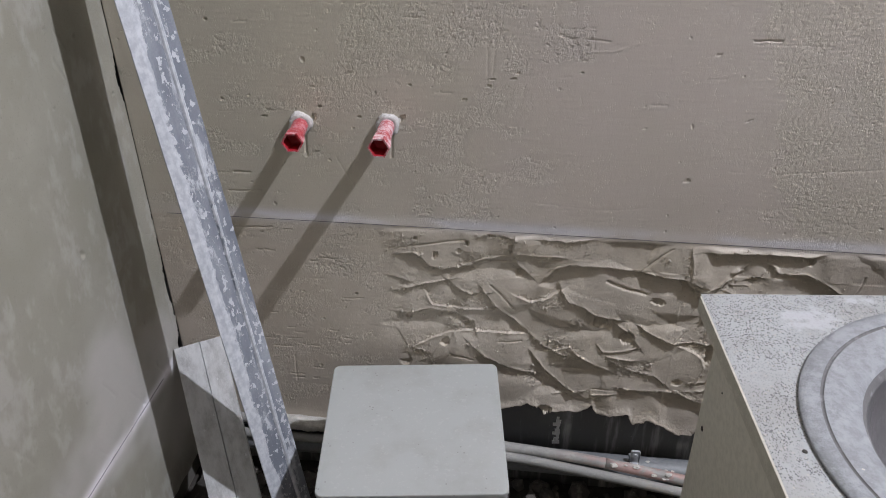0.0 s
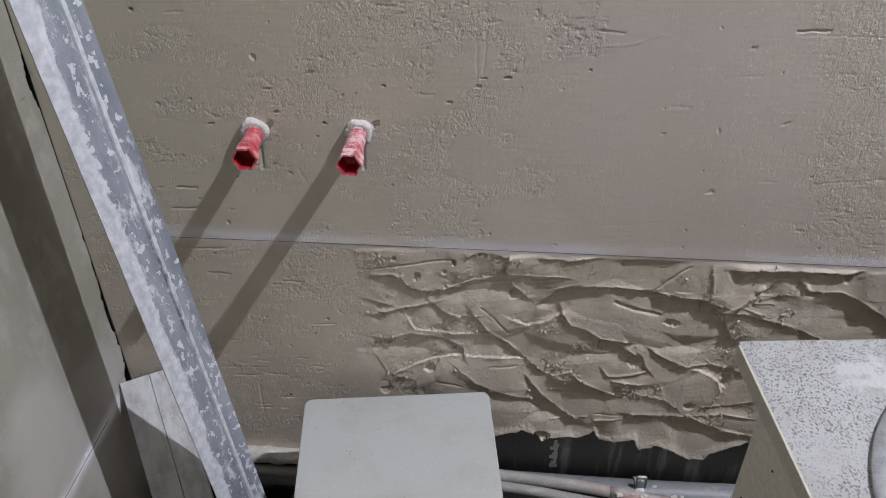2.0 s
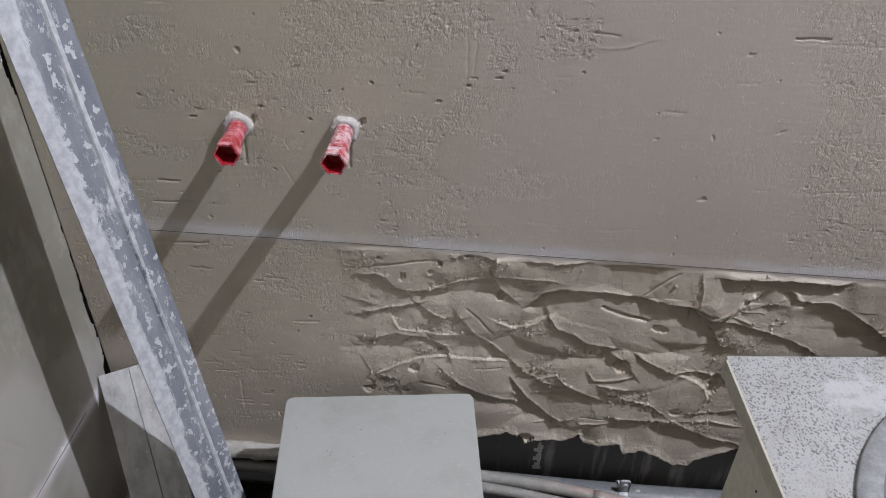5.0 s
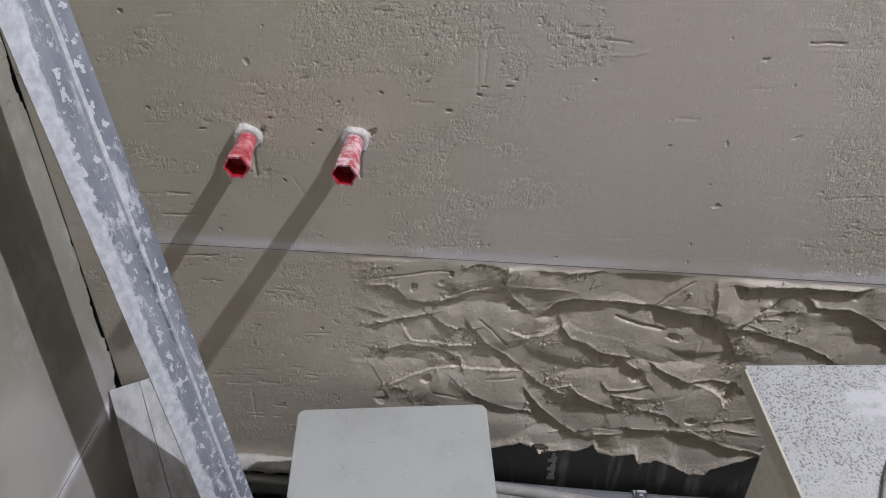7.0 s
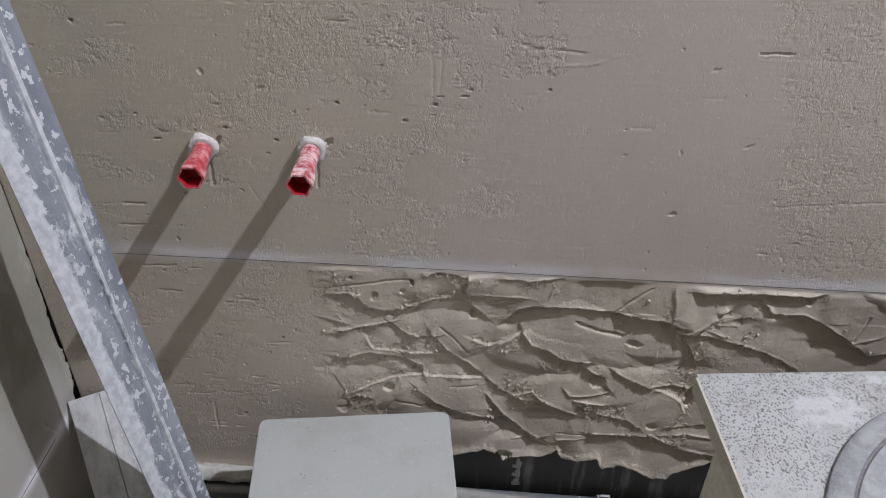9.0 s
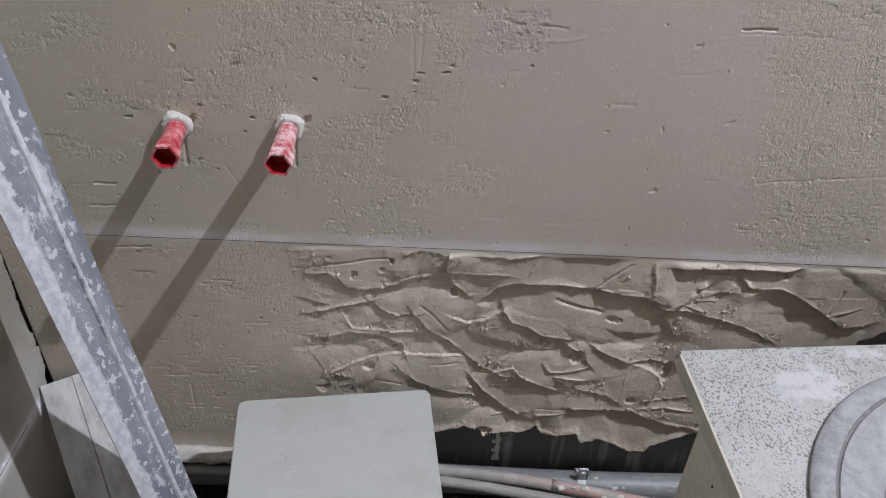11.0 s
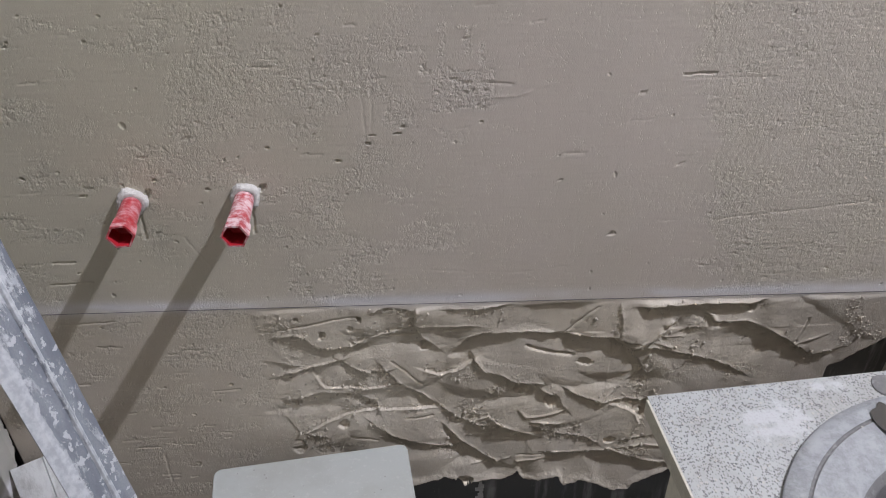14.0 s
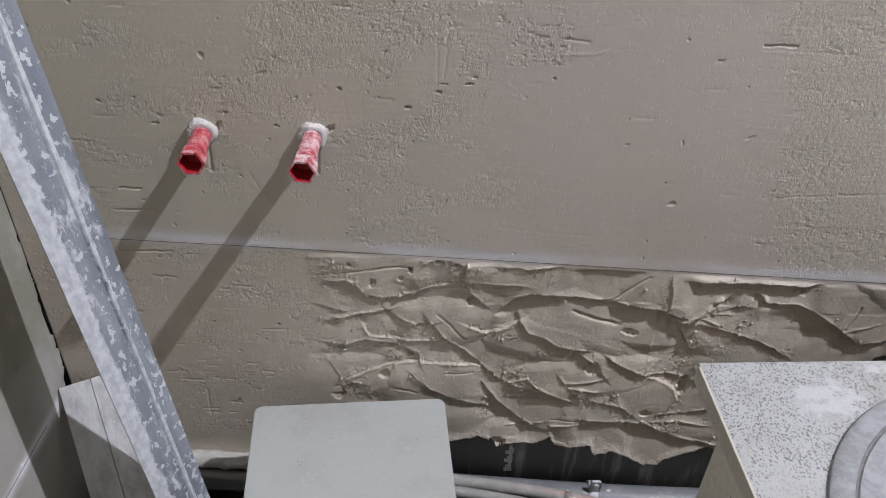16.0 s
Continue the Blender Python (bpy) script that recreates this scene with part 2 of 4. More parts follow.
def terrazzo_material():
    m, nt, b = mat("terrazzo", 0.5)
    c1, c2 = spot(nt, 560, stretch=(1.0, 0.70, 1.0), kind="ShaderNodeTexVoronoi"), spot(nt, 190, kind="ShaderNodeTexVoronoi")
    col = mix(nt, ramp(nt, spot(nt, 16, 4).outputs[0], 0.4, 0.65), (0.368, 0.380, 0.386), (0.325, 0.328, 0.325))
    s1, s2 = nt.nodes.new("ShaderNodeSeparateColor"), nt.nodes.new("ShaderNodeSeparateColor")
    nt.links.new(c1.outputs["Color"], s1.inputs[0])
    nt.links.new(c2.outputs["Color"], s2.inputs[0])
    show = ramp(nt, spot(nt, 13, 3).outputs[0], 0.62, 0.5)
    f1 = math_node(nt, "MULTIPLY", math_node(nt, "GREATER_THAN", s1.outputs[0], 0.52), ramp(nt, c1.outputs["Distance"], 0.60, 0.46))
    f2 = math_node(nt, "MULTIPLY", math_node(nt, "GREATER_THAN", s2.outputs[0], 0.72), ramp(nt, c2.outputs["Distance"], 0.42, 0.34))
    chip = mix(nt, s1.outputs[1], (0.065, 0.068, 0.075), (0.27, 0.265, 0.255))
    col = mix(nt, math_node(nt, "MULTIPLY", f2, 0.6), col, mix(nt, s2.outputs[2], (0.32, 0.33, 0.36), (0.5, 0.45, 0.38)))
    col = mix(nt, math_node(nt, "MULTIPLY", f1, math_node(nt, "ADD", math_node(nt, "MULTIPLY", show, 0.7), 0.28)), col, chip)
    dust = math_node(nt, "ADD", math_node(nt, "MULTIPLY", attribute(nt, "chalk"), 0.5), math_node(nt, "MULTIPLY", spot(nt, 38, 7, 0.75).outputs[0], 1.3))
    col = mix(nt, math_node(nt, "MULTIPLY", ramp(nt, dust, 0.86, 1.08), 0.8), col, (0.46, 0.473, 0.495))
    nt.links.new(col, b.inputs["Base Color"])
    bump(nt, b, [(f1, 0.0004, 0.4), (spot(nt, 200, 3).outputs[0], 0.0006, 0.3)])
    return m


terrazzo = terrazzo_material()


# ---- mesh helpers ----
def link_mesh(name, me, material, parent=None, label="", smooth=False):
    me.materials.append(material)
    if smooth:
        me.polygons.foreach_set("use_smooth", np.ones(len(me.polygons), bool))
    ob = new(name, me)
    if parent:
        ob.parent = parent
    if label:
        ob["label"] = label
    return ob


def part(name, bm, material, parent, label="", smooth=False):
    me = bpy.data.meshes.new(name)
    bm.to_mesh(me)
    bm.free()
    return link_mesh(name, me, material, parent, label, smooth)


def thing(name, label, category, m=None, group="", kind=""):
    ob = new(name)
    if m is not None:
        ob.matrix_world = m
    return tagged(ob, label, category, group, kind)


def box(size, at=(0, 0, 0), bevel=0.0, bm=None, turn=None):
    """A box with its middle at `at`."""
    bm = bm or bmesh.new()
    made = bmesh.ops.create_cube(bm, size=1.0)["verts"]
    m = Matrix.Translation(at) @ (turn or Matrix()) @ Matrix.Diagonal((*size, 1))
    bmesh.ops.transform(bm, matrix=m, verts=made)
    if bevel:
        edges = list({e for v in made for e in v.link_edges})
        bmesh.ops.bevel(bm, geom=edges, offset=bevel, segments=2, affect="EDGES", profile=0.5)
    return bm


def lathe(profile, sides=64, bm=None):
    """A surface of revolution round z from (radius, height) pairs."""
    bm = bm or bmesh.new()
    rings = []
    for r, z in profile:
        rings.append([bm.verts.new((r * math.cos(a), r * math.sin(a), z)) for a in [2 * math.pi * k / sides for k in range(sides)]])
    for lo, hi in zip(rings, rings[1:]):
        for k in range(sides):
            bm.faces.new((lo[k], lo[(k + 1) % sides], hi[(k + 1) % sides], hi[k]))
    return bm


def sweep(points, radius, sides=20, wobble=0.0, closed=True):
    """A round pipe along points."""
    bm = bmesh.new()
    pts = [Vector(p) for p in points]
    rings = []
    for i, p in enumerate(pts):
        d = (pts[min(i + 1, len(pts) - 1)] - pts[max(i - 1, 0)]).normalized()
        s = d.cross(Vector((0, 0, 1))).normalized()
        u = s.cross(d)
        ring = []
        for k in range(sides):
            a = 2 * math.pi * k / sides
            r = radius * (1 + wobble * noise.noise(Vector((p.x * 45, 3 * math.cos(a), 3 * math.sin(a) + p.z * 40))))
            ring.append(bm.verts.new(p + r * (math.cos(a) * s + math.sin(a) * u)))
        rings.append(ring)
    for lo, hi in zip(rings, rings[1:]):
        for k in range(sides):
            bm.faces.new((lo[k], lo[(k + 1) % sides], hi[(k + 1) % sides], hi[k]))
    if closed:
        bm.faces.new(rings[0])
        bm.faces.new(rings[-1][::-1])
    bmesh.ops.recalc_face_normals(bm, faces=bm.faces)
    return bm


def glide(points, steps=12):
    """Points along a smooth curve through the given ones."""
    out, p = [], [Vector(q) for q in points]
    p = [2 * p[0] - p[1], *p, 2 * p[-1] - p[-2]]
    for a, b, c, d in zip(p, p[1:], p[2:], p[3:]):
        for k in range(steps):
            t = k / steps
            out.append(0.5 * (2 * b + (c - a) * t + (2 * a - 5 * b + 4 * c - d) * t * t + (3 * b - a - 3 * c + d) * t ** 3))
    return out + [p[-2]]


# ---- relief of the plaster ----
def value_noise(u, v, size, seed):
    """Smooth noise from -1 to 1 on arrays of metres, with cells of the given size."""
    table = np.random.RandomState(seed).uniform(-1, 1, (257, 257))
    a, b = u / size + 1000.37, v / size + 1000.71
    i, j = np.floor(a).astype(int), np.floor(b).astype(int)
    f, g = a - i, b - j
    f, g = f * f * (3 - 2 * f), g * g * (3 - 2 * g)
    i, j = i % 256, j % 256
    return (table[i, j] * (1 - f) * (1 - g) + table[i + 1, j] * f * (1 - g) + table[i, j + 1] * (1 - f) * g + table[i + 1, j + 1] * f * g)


def fractal(u, v, size, seed, octaves=4, keep=0.5):
    total, weight, gain = 0, 1.0, 0
    for k in range(octaves):
        total = total + weight * value_noise(u, v, size / 2 ** k, seed + k)
        gain += weight
        weight *= keep
    return total / gain


def smooth(lo, hi, v):
    t = np.clip((v - lo) / (hi - lo), 0, 1)
    return t * t * (3 - 2 * t)


def along(u, v, points):
    """Signed distance to a line through points (positive on its left), and how far past its ends."""
    best, sign, past = np.full(u.shape, 9.0), np.ones(u.shape), np.zeros(u.shape)
    for n, ((ax, ay), (bx, by)) in enumerate(zip(points, points[1:])):
        dx, dy = bx - ax, by - ay
        size = math.hypot(dx, dy)
        t = ((u - ax) * dx + (v - ay) * dy) / size
        side = (dx * (v - ay) - dy * (u - ax)) / size
        far = np.hypot(side, np.maximum(np.maximum(-t, t - size), 0))
        near = far < best
        over = np.zeros(u.shape)
        if n == 0:
            over = np.maximum(over, -t)
        if n == len(points) - 2:
            over = np.maximum(over, t - size)
        best, sign, past = np.where(near, far, best), np.where(near, np.where(side >= 0, 1.0, -1.0), sign), np.where(near, np.maximum(over, 0), past)
    return best * sign, past


class Relief:
    """A field of heights on a grid, out of the wall."""

    def __init__(self, u0, u1, v0, v1, step):
        nu, nv = round((u1 - u0) / step) + 1, round((v1 - v0) / step) + 1
        self.u, self.v = np.meshgrid(np.linspace(u0, u1, nu), np.linspace(v0, v1, nv), indexing="ij")
        self.h = np.zeros(self.u.shape)
        self.crumble = np.zeros(self.u.shape)
        # edges drawn on it are slightly ragged
        self.ru = self.u + 0.0024 * fractal(self.u, self.v, 0.012, 11, 4, 0.75)
        self.rv = self.v + 0.0024 * fractal(self.u, self.v, 0.012, 21, 4, 0.75)

    def window(self, points, margin):
        p = np.array(points)
        inside = lambda a, lo, hi: slice(*np.clip(np.searchsorted(a, (lo, hi)), 0, len(a)))
        return inside(self.u[:, 0], p[:, 0].min() - margin, p[:, 0].max() + margin), inside(self.v[0], p[:, 1].min() - margin, p[:, 1].max() + margin)

    def lip(self, points, drop, up=0.055, down=0.060, curl=0.0016):
        """Trowelled edge: the flat on the left of the line ends in a thin curl and breaks off into a hollow."""
        w = self.window(points, 0.17)
        s, past = along(self.ru[w], self.rv[w], points)
        uneven = np.clip(0.85 + 0.5 * value_noise(self.u[w], self.v[w], 0.03, 7), 0.4, 1.3)
        shape = np.where(s > 0, 0.28 * np.exp(-np.abs(s) / up), -0.72 * np.exp(-np.abs(s) / down))
        shape = shape * smooth(0.165, 0.10, np.abs(s)) * drop * uneven
        thick = np.clip(0.75 + 0.9 * value_noise(self.u[w], self.v[w], 0.016, 8), 0.1, 1.5)
        shape = shape + curl * thick * smooth(0.0002, 0.0008, s) * np.exp(-np.maximum(s - 0.0012, 0) / 0.0020)
        self.h[w] += shape * np.exp(-(past / 0.016) ** 2)
        self.crumble[w] = np.maximum(self.crumble[w], np.exp(-(past / 0.012) ** 2) * np.exp(-np.abs(s + 0.003) / 0.005))

    def ridge(self, points, height, width=0.0026, skirt=0.45):
        w = self.window(points, 0.07)
        s, past = along(self.ru[w], self.rv[w], points)
        shape = np.exp(-(s / width) ** 2) + skirt * np.exp(-np.abs(s) / (4 * width)) * np.sign(s + 1e-9) * smooth(0, width, np.abs(s))
        if height > 0:
            shape = shape * np.clip(0.7 + 0.8 * value_noise(self.u[w], self.v[w], 0.012, 9), 0.1, 1.5)
        self.h[w] += height * shape * np.exp(-(past / 0.006) ** 2)

    def groove(self, points, depth, width=0.0018):
        self.ridge(points, -depth, width, 0.0)

    def pit(self, u, v, ru, rv, depth, lean=0.0):
        w = self.window([(u, v)], 3 * max(ru, rv) + 0.004)
        k = 0.8 if max(ru, rv) < 0.0060 else 2.2
        a, b = self.u[w] + k * (self.ru[w] - self.u[w]) - u, self.v[w] + k * (self.rv[w] - self.v[w]) - v
        a, b = a + lean * b, b - lean * a
        d = np.hypot(a / ru, b / rv)
        self.h[w] += -depth * smooth(1.1, 0.85, d)

    def sheet(self, name, place, keep, back, material, fields, only=True):
        """A mesh of the cells that keep says, with rims that reach back to the height `back`."""
        nu, nv = self.u.shape
        at = lambda a, b: a * nv + b

        def faces_of(mask):
            i, j = np.argwhere(mask).T
            return np.stack([at(i, j), at(i + 1, j), at(i + 1, j + 1), at(i, j + 1)], 1)

        def sides_of(faces):
            sides = np.concatenate([faces[:, [k, (k + 1) % 4]] for k in range(4)])
            return sides, sides.min(1).astype(np.int64) * (nu * nv) + sides.max(1)

        whole = keep[:-1, :-1] & keep[1:, 1:] & keep[1:, :-1] & keep[:-1, 1:]
        quads = faces_of(whole & only)
        code, count = np.unique(sides_of(faces_of(whole))[1], return_counts=True)
        edges, mine = sides_of(quads)
        rim = edges[np.isin(mine, code[count == 1])]
        quads = np.concatenate([quads, np.stack([rim[:, 1], rim[:, 0], rim[:, 0] + nu * nv, rim[:, 1] + nu * nv], 1)])
        used, quads = np.unique(quads, return_inverse=True)
        quads = quads.reshape(-1, 4)
        front = used < nu * nv
        flat = used % (nu * nv)
        h = np.where(front, self.h.ravel()[flat], back)
        co = place(self.u.ravel()[flat], self.v.ravel()[flat], h)
        me = bpy.data.meshes.new(name)
        me.vertices.add(len(co))
        me.vertices.foreach_set("co", co.astype(np.float32).ravel())
        me.loops.add(quads.size)
        me.loops.foreach_set("vertex_index", quads.astype(np.int32).ravel())
        me.polygons.add(len(quads))
        me.polygons.foreach_set("loop_start", np.arange(0, quads.size, 4, dtype=np.int32))
        for field, values in fields.items():
            layer = me.attributes.new(field, "FLOAT", "POINT")
            layer.data.foreach_set("value", values.ravel()[flat].astype(np.float32))
        me.update(calc_edges=True)
        me.validate()
        return link_mesh(name, me, material)


# ---- structure ----
WALL, CORE = 1.2, 1.236
LEFT = -0.293
GROUND = 0.085


def plain_wall(name, size, at, material):
    return tagged(part(name, box(size, at), material, None), kind="structure")


plain_wall("wall_north_core", (4.2, 0.14, 4.7), (1.5, CORE + 0.07, 2.20), dark_coating)
plain_wall("wall_north_upper", (3.7, 0.034, 3.22), (1.55, CORE - 0.017, 2.93), plaster)
plain_wall("wall_north_side", (2.2, 0.034, 1.15), (2.30, CORE - 0.017, 0.745), plaster)
plain_wall("wall_west_core", (0.12, 4.8, 4.7), (LEFT - 0.10, -1.07, 2.20), low_bounce_plaster)
# added out of view: close the room, sized and darkened to limit bounced light
plain_wall("unseen_wall_east", (0.12, 4.8, 4.7), (3.46, -1.07, 2.20), low_bounce_plaster)
plain_wall("unseen_wall_south", (4.2, 0.12, 4.7), (1.5, -3.4, 2.20), low_bounce_plaster)
plain_wall("unseen_ceiling", (4.2, 5.0, 0.1), (1.5, -1.03, 4.58), low_bounce_plaster)

wall = Relief(LEFT, 1.2, 0.24, 1.32, 0.0013)
U, V = wall.u, wall.v
LEVEL = 0.767 - 0.005 * np.maximum(0, U - 0.25)

# where the lower coat was thrown on and only roughly trowelled
rough_left = 0.150 + 0.035 * smooth(0.62, 0.45, V) + 0.030 * fractal(U, V, 0.055, 31, 4, 0.62)
thrown = smooth(-0.020, 0.045, U - rough_left + 0.02 * fractal(U, V * 2, 0.03, 34)) * smooth(0.004, 0.012, LEVEL - V + 0.004 * fractal(U, V, 0.03, 33))
thrown_patch = (U > rough_left) & (V < LEVEL - 0.005)

# overlapping slabs left by the trowel
slabs = np.full(U.shape, -0.02)
pick = random.Random(8)
for _ in range(46):
    cu, cv, turn = pick.uniform(0.12, 1.2), pick.uniform(0.3, 0.78), pick.gauss(-0.25, 0.4)
    a = (wall.ru - cu) * math.cos(turn) + (wall.rv - cv) * math.sin(turn)
    b = -(wall.ru - cu) * math.sin(turn) + (wall.rv - cv) * math.cos(turn)
    long, wide = pick.uniform(0.06, 0.12), pick.uniform(0.03, 0.065)
    slab = pick.uniform(-0.0020, 0.0008) + pick.uniform(-0.022, 0.012) * b + pick.uniform(-0.012, 0.012) * a - 0.010 * (np.maximum(0, np.abs(a) / long - 0.8) + np.maximum(0, np.abs(b) / wide - 0.8)) ** 1.5
    slabs = np.maximum(slabs, slab)
wall.h += np.maximum(slabs, -0.006) + 0.0012

# the trowel's edges
lip, ridge, groove = wall.lip, wall.ridge, wall.groove
groove([(0.101, 0.707), (0.163, 0.717), (0.225, 0.729), (0.268, 0.738), (0.307, 0.744)], 0.0022, 0.0016)
groove([(0.061, 0.560), (0.128, 0.572), (0.185, 0.581)], 0.0018, 0.0014)
lip([(0.189, 0.707), (0.208, 0.711), (0.224, 0.702), (0.237, 0.684), (0.268, 0.678), (0.314, 0.686)], 0.0058)
lip([(0.144, 0.658), (0.165, 0.655), (0.191, 0.648)], 0.0048)
lip([(0.181, 0.624), (0.223, 0.639), (0.270, 0.650)], 0.0040)
lip([(0.276, 0.648), (0.291, 0.634), (0.319, 0.622), (0.347, 0.627)], 0.0031)
lip([(0.364, 0.589), (0.315, 0.588), (0.278, 0.590), (0.245, 0.593), (0.234, 0.615)], 0.0031)
lip([(0.160, 0.572), (0.194, 0.569), (0.241, 0.584), (0.297, 0.572), (0.324, 0.556), (0.329, 0.538)], 0.0044)
lip([(0.427, 0.534), (0.374, 0.536), (0.326, 0.536), (0.279, 0.528), (0.240, 0.511), (0.201, 0.485)], 0.0040)
lip([(0.178, 0.515), (0.193, 0.485), (0.220, 0.477)], 0.0044)
lip([(0.320, 0.501), (0.353, 0.469), (0.391, 0.450)], 0.0035)
lip([(0.344, 0.628), (0.361, 0.602), (0.401, 0.568), (0.433, 0.536), (0.461, 0.507), (0.499, 0.489), (0.529, 0.482)], 0.0054)
groove([(0.355, 0.646), (0.377, 0.624), (0.403, 0.594)], 0.0025, 0.0016)
lip([(0.397, 0.751), (0.395, 0.723), (0.405, 0.695), (0.422, 0.678)], 0.0058)
lip([(0.335, 0.753), (0.362, 0.763), (0.391, 0.751)], 0.0031)
lip([(0.375, 0.712), (0.338, 0.704), (0.295, 0.685)], 0.0013)
ridge([(0.403, 0.721), (0.438, 0.717), (0.477, 0.719), (0.509, 0.713)], 0.0016, 0.0018)
groove([(0.442, 0.707), (0.483, 0.713)], 0.0022, 0.0016)
lip([(0.461, 0.670), (0.480, 0.694), (0.501, 0.701), (0.541, 0.702), (0.580, 0.701), (0.630, 0.695), (0.675, 0.687), (0.711, 0.685), (0.737, 0.675)], 0.0090)
lip([(0.484, 0.640), (0.461, 0.622), (0.436, 0.612), (0.410, 0.624)], 0.0048)
lip([(0.491, 0.641), (0.504, 0.619), (0.531, 0.609), (0.557, 0.591), (0.601, 0.584)], 0.0066)
groove([(0.572, 0.669), (0.601, 0.657), (0.645, 0.645)], 0.0045, 0.0026)
lip([(0.649, 0.688), (0.676, 0.684), (0.712, 0.681), (0.730, 0.665), (0.750, 0.642), (0.768, 0.609)], 0.0053)
groove([(0.633, 0.699), (0.658, 0.730), (0.678, 0.749)], 0.002, 0.0015)
lip([(0.713, 0.745), (0.717, 0.718), (0.719, 0.691)], 0.0014)
lip([(0.724, 0.669), (0.750, 0.655), (0.772, 0.672), (0.801, 0.711)], 0.0048)
ridge([(0.719, 0.673), (0.748, 0.660), (0.771, 0.677), (0.797, 0.714)], 0.0035, 0.003)
ridge([(0.708, 0.537), (0.729, 0.570), (0.756, 0.595), (0.765, 0.609)], 0.0022, 0.002)
lip([(0.650, 0.566), (0.682, 0.547), (0.708, 0.536), (0.746, 0.539), (0.808, 0.527)], 0.0053)
lip([(0.770, 0.454), (0.777, 0.483), (0.768, 0.507), (0.750, 0.519), (0.724, 0.529)], 0.0058)
ridge([(0.568, 0.519), (0.581, 0.505), (0.610, 0.508), (0.646, 0.521)], 0.003, 0.0022)
ridge([(0.589, 0.493), (0.652, 0.488)], 0.0022, 0.0018)
lip([(0.528, 0.494), (0.559, 0.475), (0.591, 0.458)], 0.0053)
lip([(0.601, 0.480), (0.635, 0.464), (0.681, 0.454), (0.701, 0.438)], 0.0035)
lip([(0.449, 0.474), (0.477, 0.437), (0.505, 0.409), (0.533, 0.391)], 0.0085)
lip([(0.399, 0.448), (0.430, 0.437), (0.464, 0.431)], 0.0031)
lip([(0.763, 0.442), (0.801, 0.449), (0.838, 0.462)], 0.0035)
lip([(0.631, 0.415), (0.669, 0.413), (0.735, 0.414), (0.756, 0.401), (0.797, 0.383), (0.861, 0.369)], 0.0076)
ridge([(0.744, 0.418), (0.792, 0.426), (0.847, 0.417)], 0.0022, 0.0016)
groove([(0.569, 0.405), (0.629, 0.409)], 0.0018, 0.0015)
ridge([(0.568, 0.390), (0.634, 0.401)], 0.0022, 0.0018)
ridge([(0.490, 0.383), (0.553, 0.399)], 0.0022, 0.002)
lip([(0.757, 0.747), (0.793, 0.749), (0.853, 0.750), (0.913, 0.749), (0.926, 0.752)], 0.0105)
ridge([(0.847, 0.732), (0.858, 0.724), (0.871, 0.710)], 0.006, 0.0035)
groove([(0.795, 0.731), (0.849, 0.730)], 0.002, 0.0015)
lip([(0.884, 0.709), (0.914, 0.711), (0.940, 0.701), (0.973, 0.680), (1.010, 0.654), (1.035, 0.635), (1.066, 0.642)], 0.0085)
lip([(0.758, 0.659), (0.781, 0.657), (0.819, 0.647), (0.849, 0.639), (0.880, 0.626), (0.907, 0.614), (0.928, 0.599)], 0.0053)
ridge([(0.773, 0.670), (0.800, 0.660), (0.829, 0.649)], 0.002, 0.0018)
ridge([(0.792, 0.680), (0.823, 0.681)], 0.002, 0.0018)
lip([(0.822, 0.695), (0.839, 0.702), (0.844, 0.712)], 0.0035)
ridge([(1.003, 0.660), (1.031, 0.670), (1.053, 0.679)], 0.0022, 0.002)
groove([(1.003, 0.666), (1.010, 0.689), (1.015, 0.712)], 0.002, 0.0018)
lip([(0.452, 0.753), (0.491, 0.751), (0.535, 0.758)], 0.0027)
lip([(0.603, 0.568), (0.624, 0.556), (0.643, 0.527)], 0.0040)
lip([(0.532, 0.494), (0.515, 0.514), (0.479, 0.497)], 0.0031)
groove([(0.374, 0.511), (0.419, 0.515)], 0.0018, 0.0015)
groove([(0.279, 0.468), (0.324, 0.461)], 0.0022, 0.0018)
wall.pit(0.309, 0.738, 0.0043, 0.0067, 0.0080)
wall.pit(0.195, 0.561, 0.0086, 0.0067, 0.0080)
wall.pit(0.174, 0.560, 0.0076, 0.0080, 0.0070)
wall.pit(0.312, 0.547, 0.0057, 0.0040, 0.0060)
wall.pit(0.269, 0.503, 0.0088, 0.0098, 0.0070)
wall.pit(0.185, 0.451, 0.0141, 0.0177, 0.0090)
wall.pit(0.353, 0.757, 0.0077, 0.0044, 0.0050)
wall.pit(0.294, 0.719, 0.0044, 0.0057, 0.0030)
wall.pit(0.569, 0.574, 0.0130, 0.0106, 0.0060)
wall.pit(0.621, 0.543, 0.0131, 0.0165, 0.0060)
wall.pit(0.669, 0.631, 0.0143, 0.0063, 0.0050)
wall.pit(0.918, 0.739, 0.0067, 0.0105, 0.0070)
wall.pit(0.474, 0.342, 0.0166, 0.0098, 0.0100)
wall.pit(0.411, 0.677, 0.0089, 0.0095, 0.0060)
wall.pit(0.213, 0.743, 0.0043, 0.0033, 0.0050)
wall.pit(0.147, 0.692, 0.0027, 0.0035, 0.0040)
wall.pit(0.249, 0.708, 0.0044, 0.0080, 0.0040)
wall.pit(0.729, 0.441, 0.0117, 0.0076, 0.0060)
wall.pit(0.782, 0.513, 0.0094, 0.0229, 0.0080)
wall.h[:] = np.clip(wall.h, -0.016, 0.016)
crumbs = 0.9 * smooth(0.18, 0.55, fractal(U, V, 0.05, 41, 3))
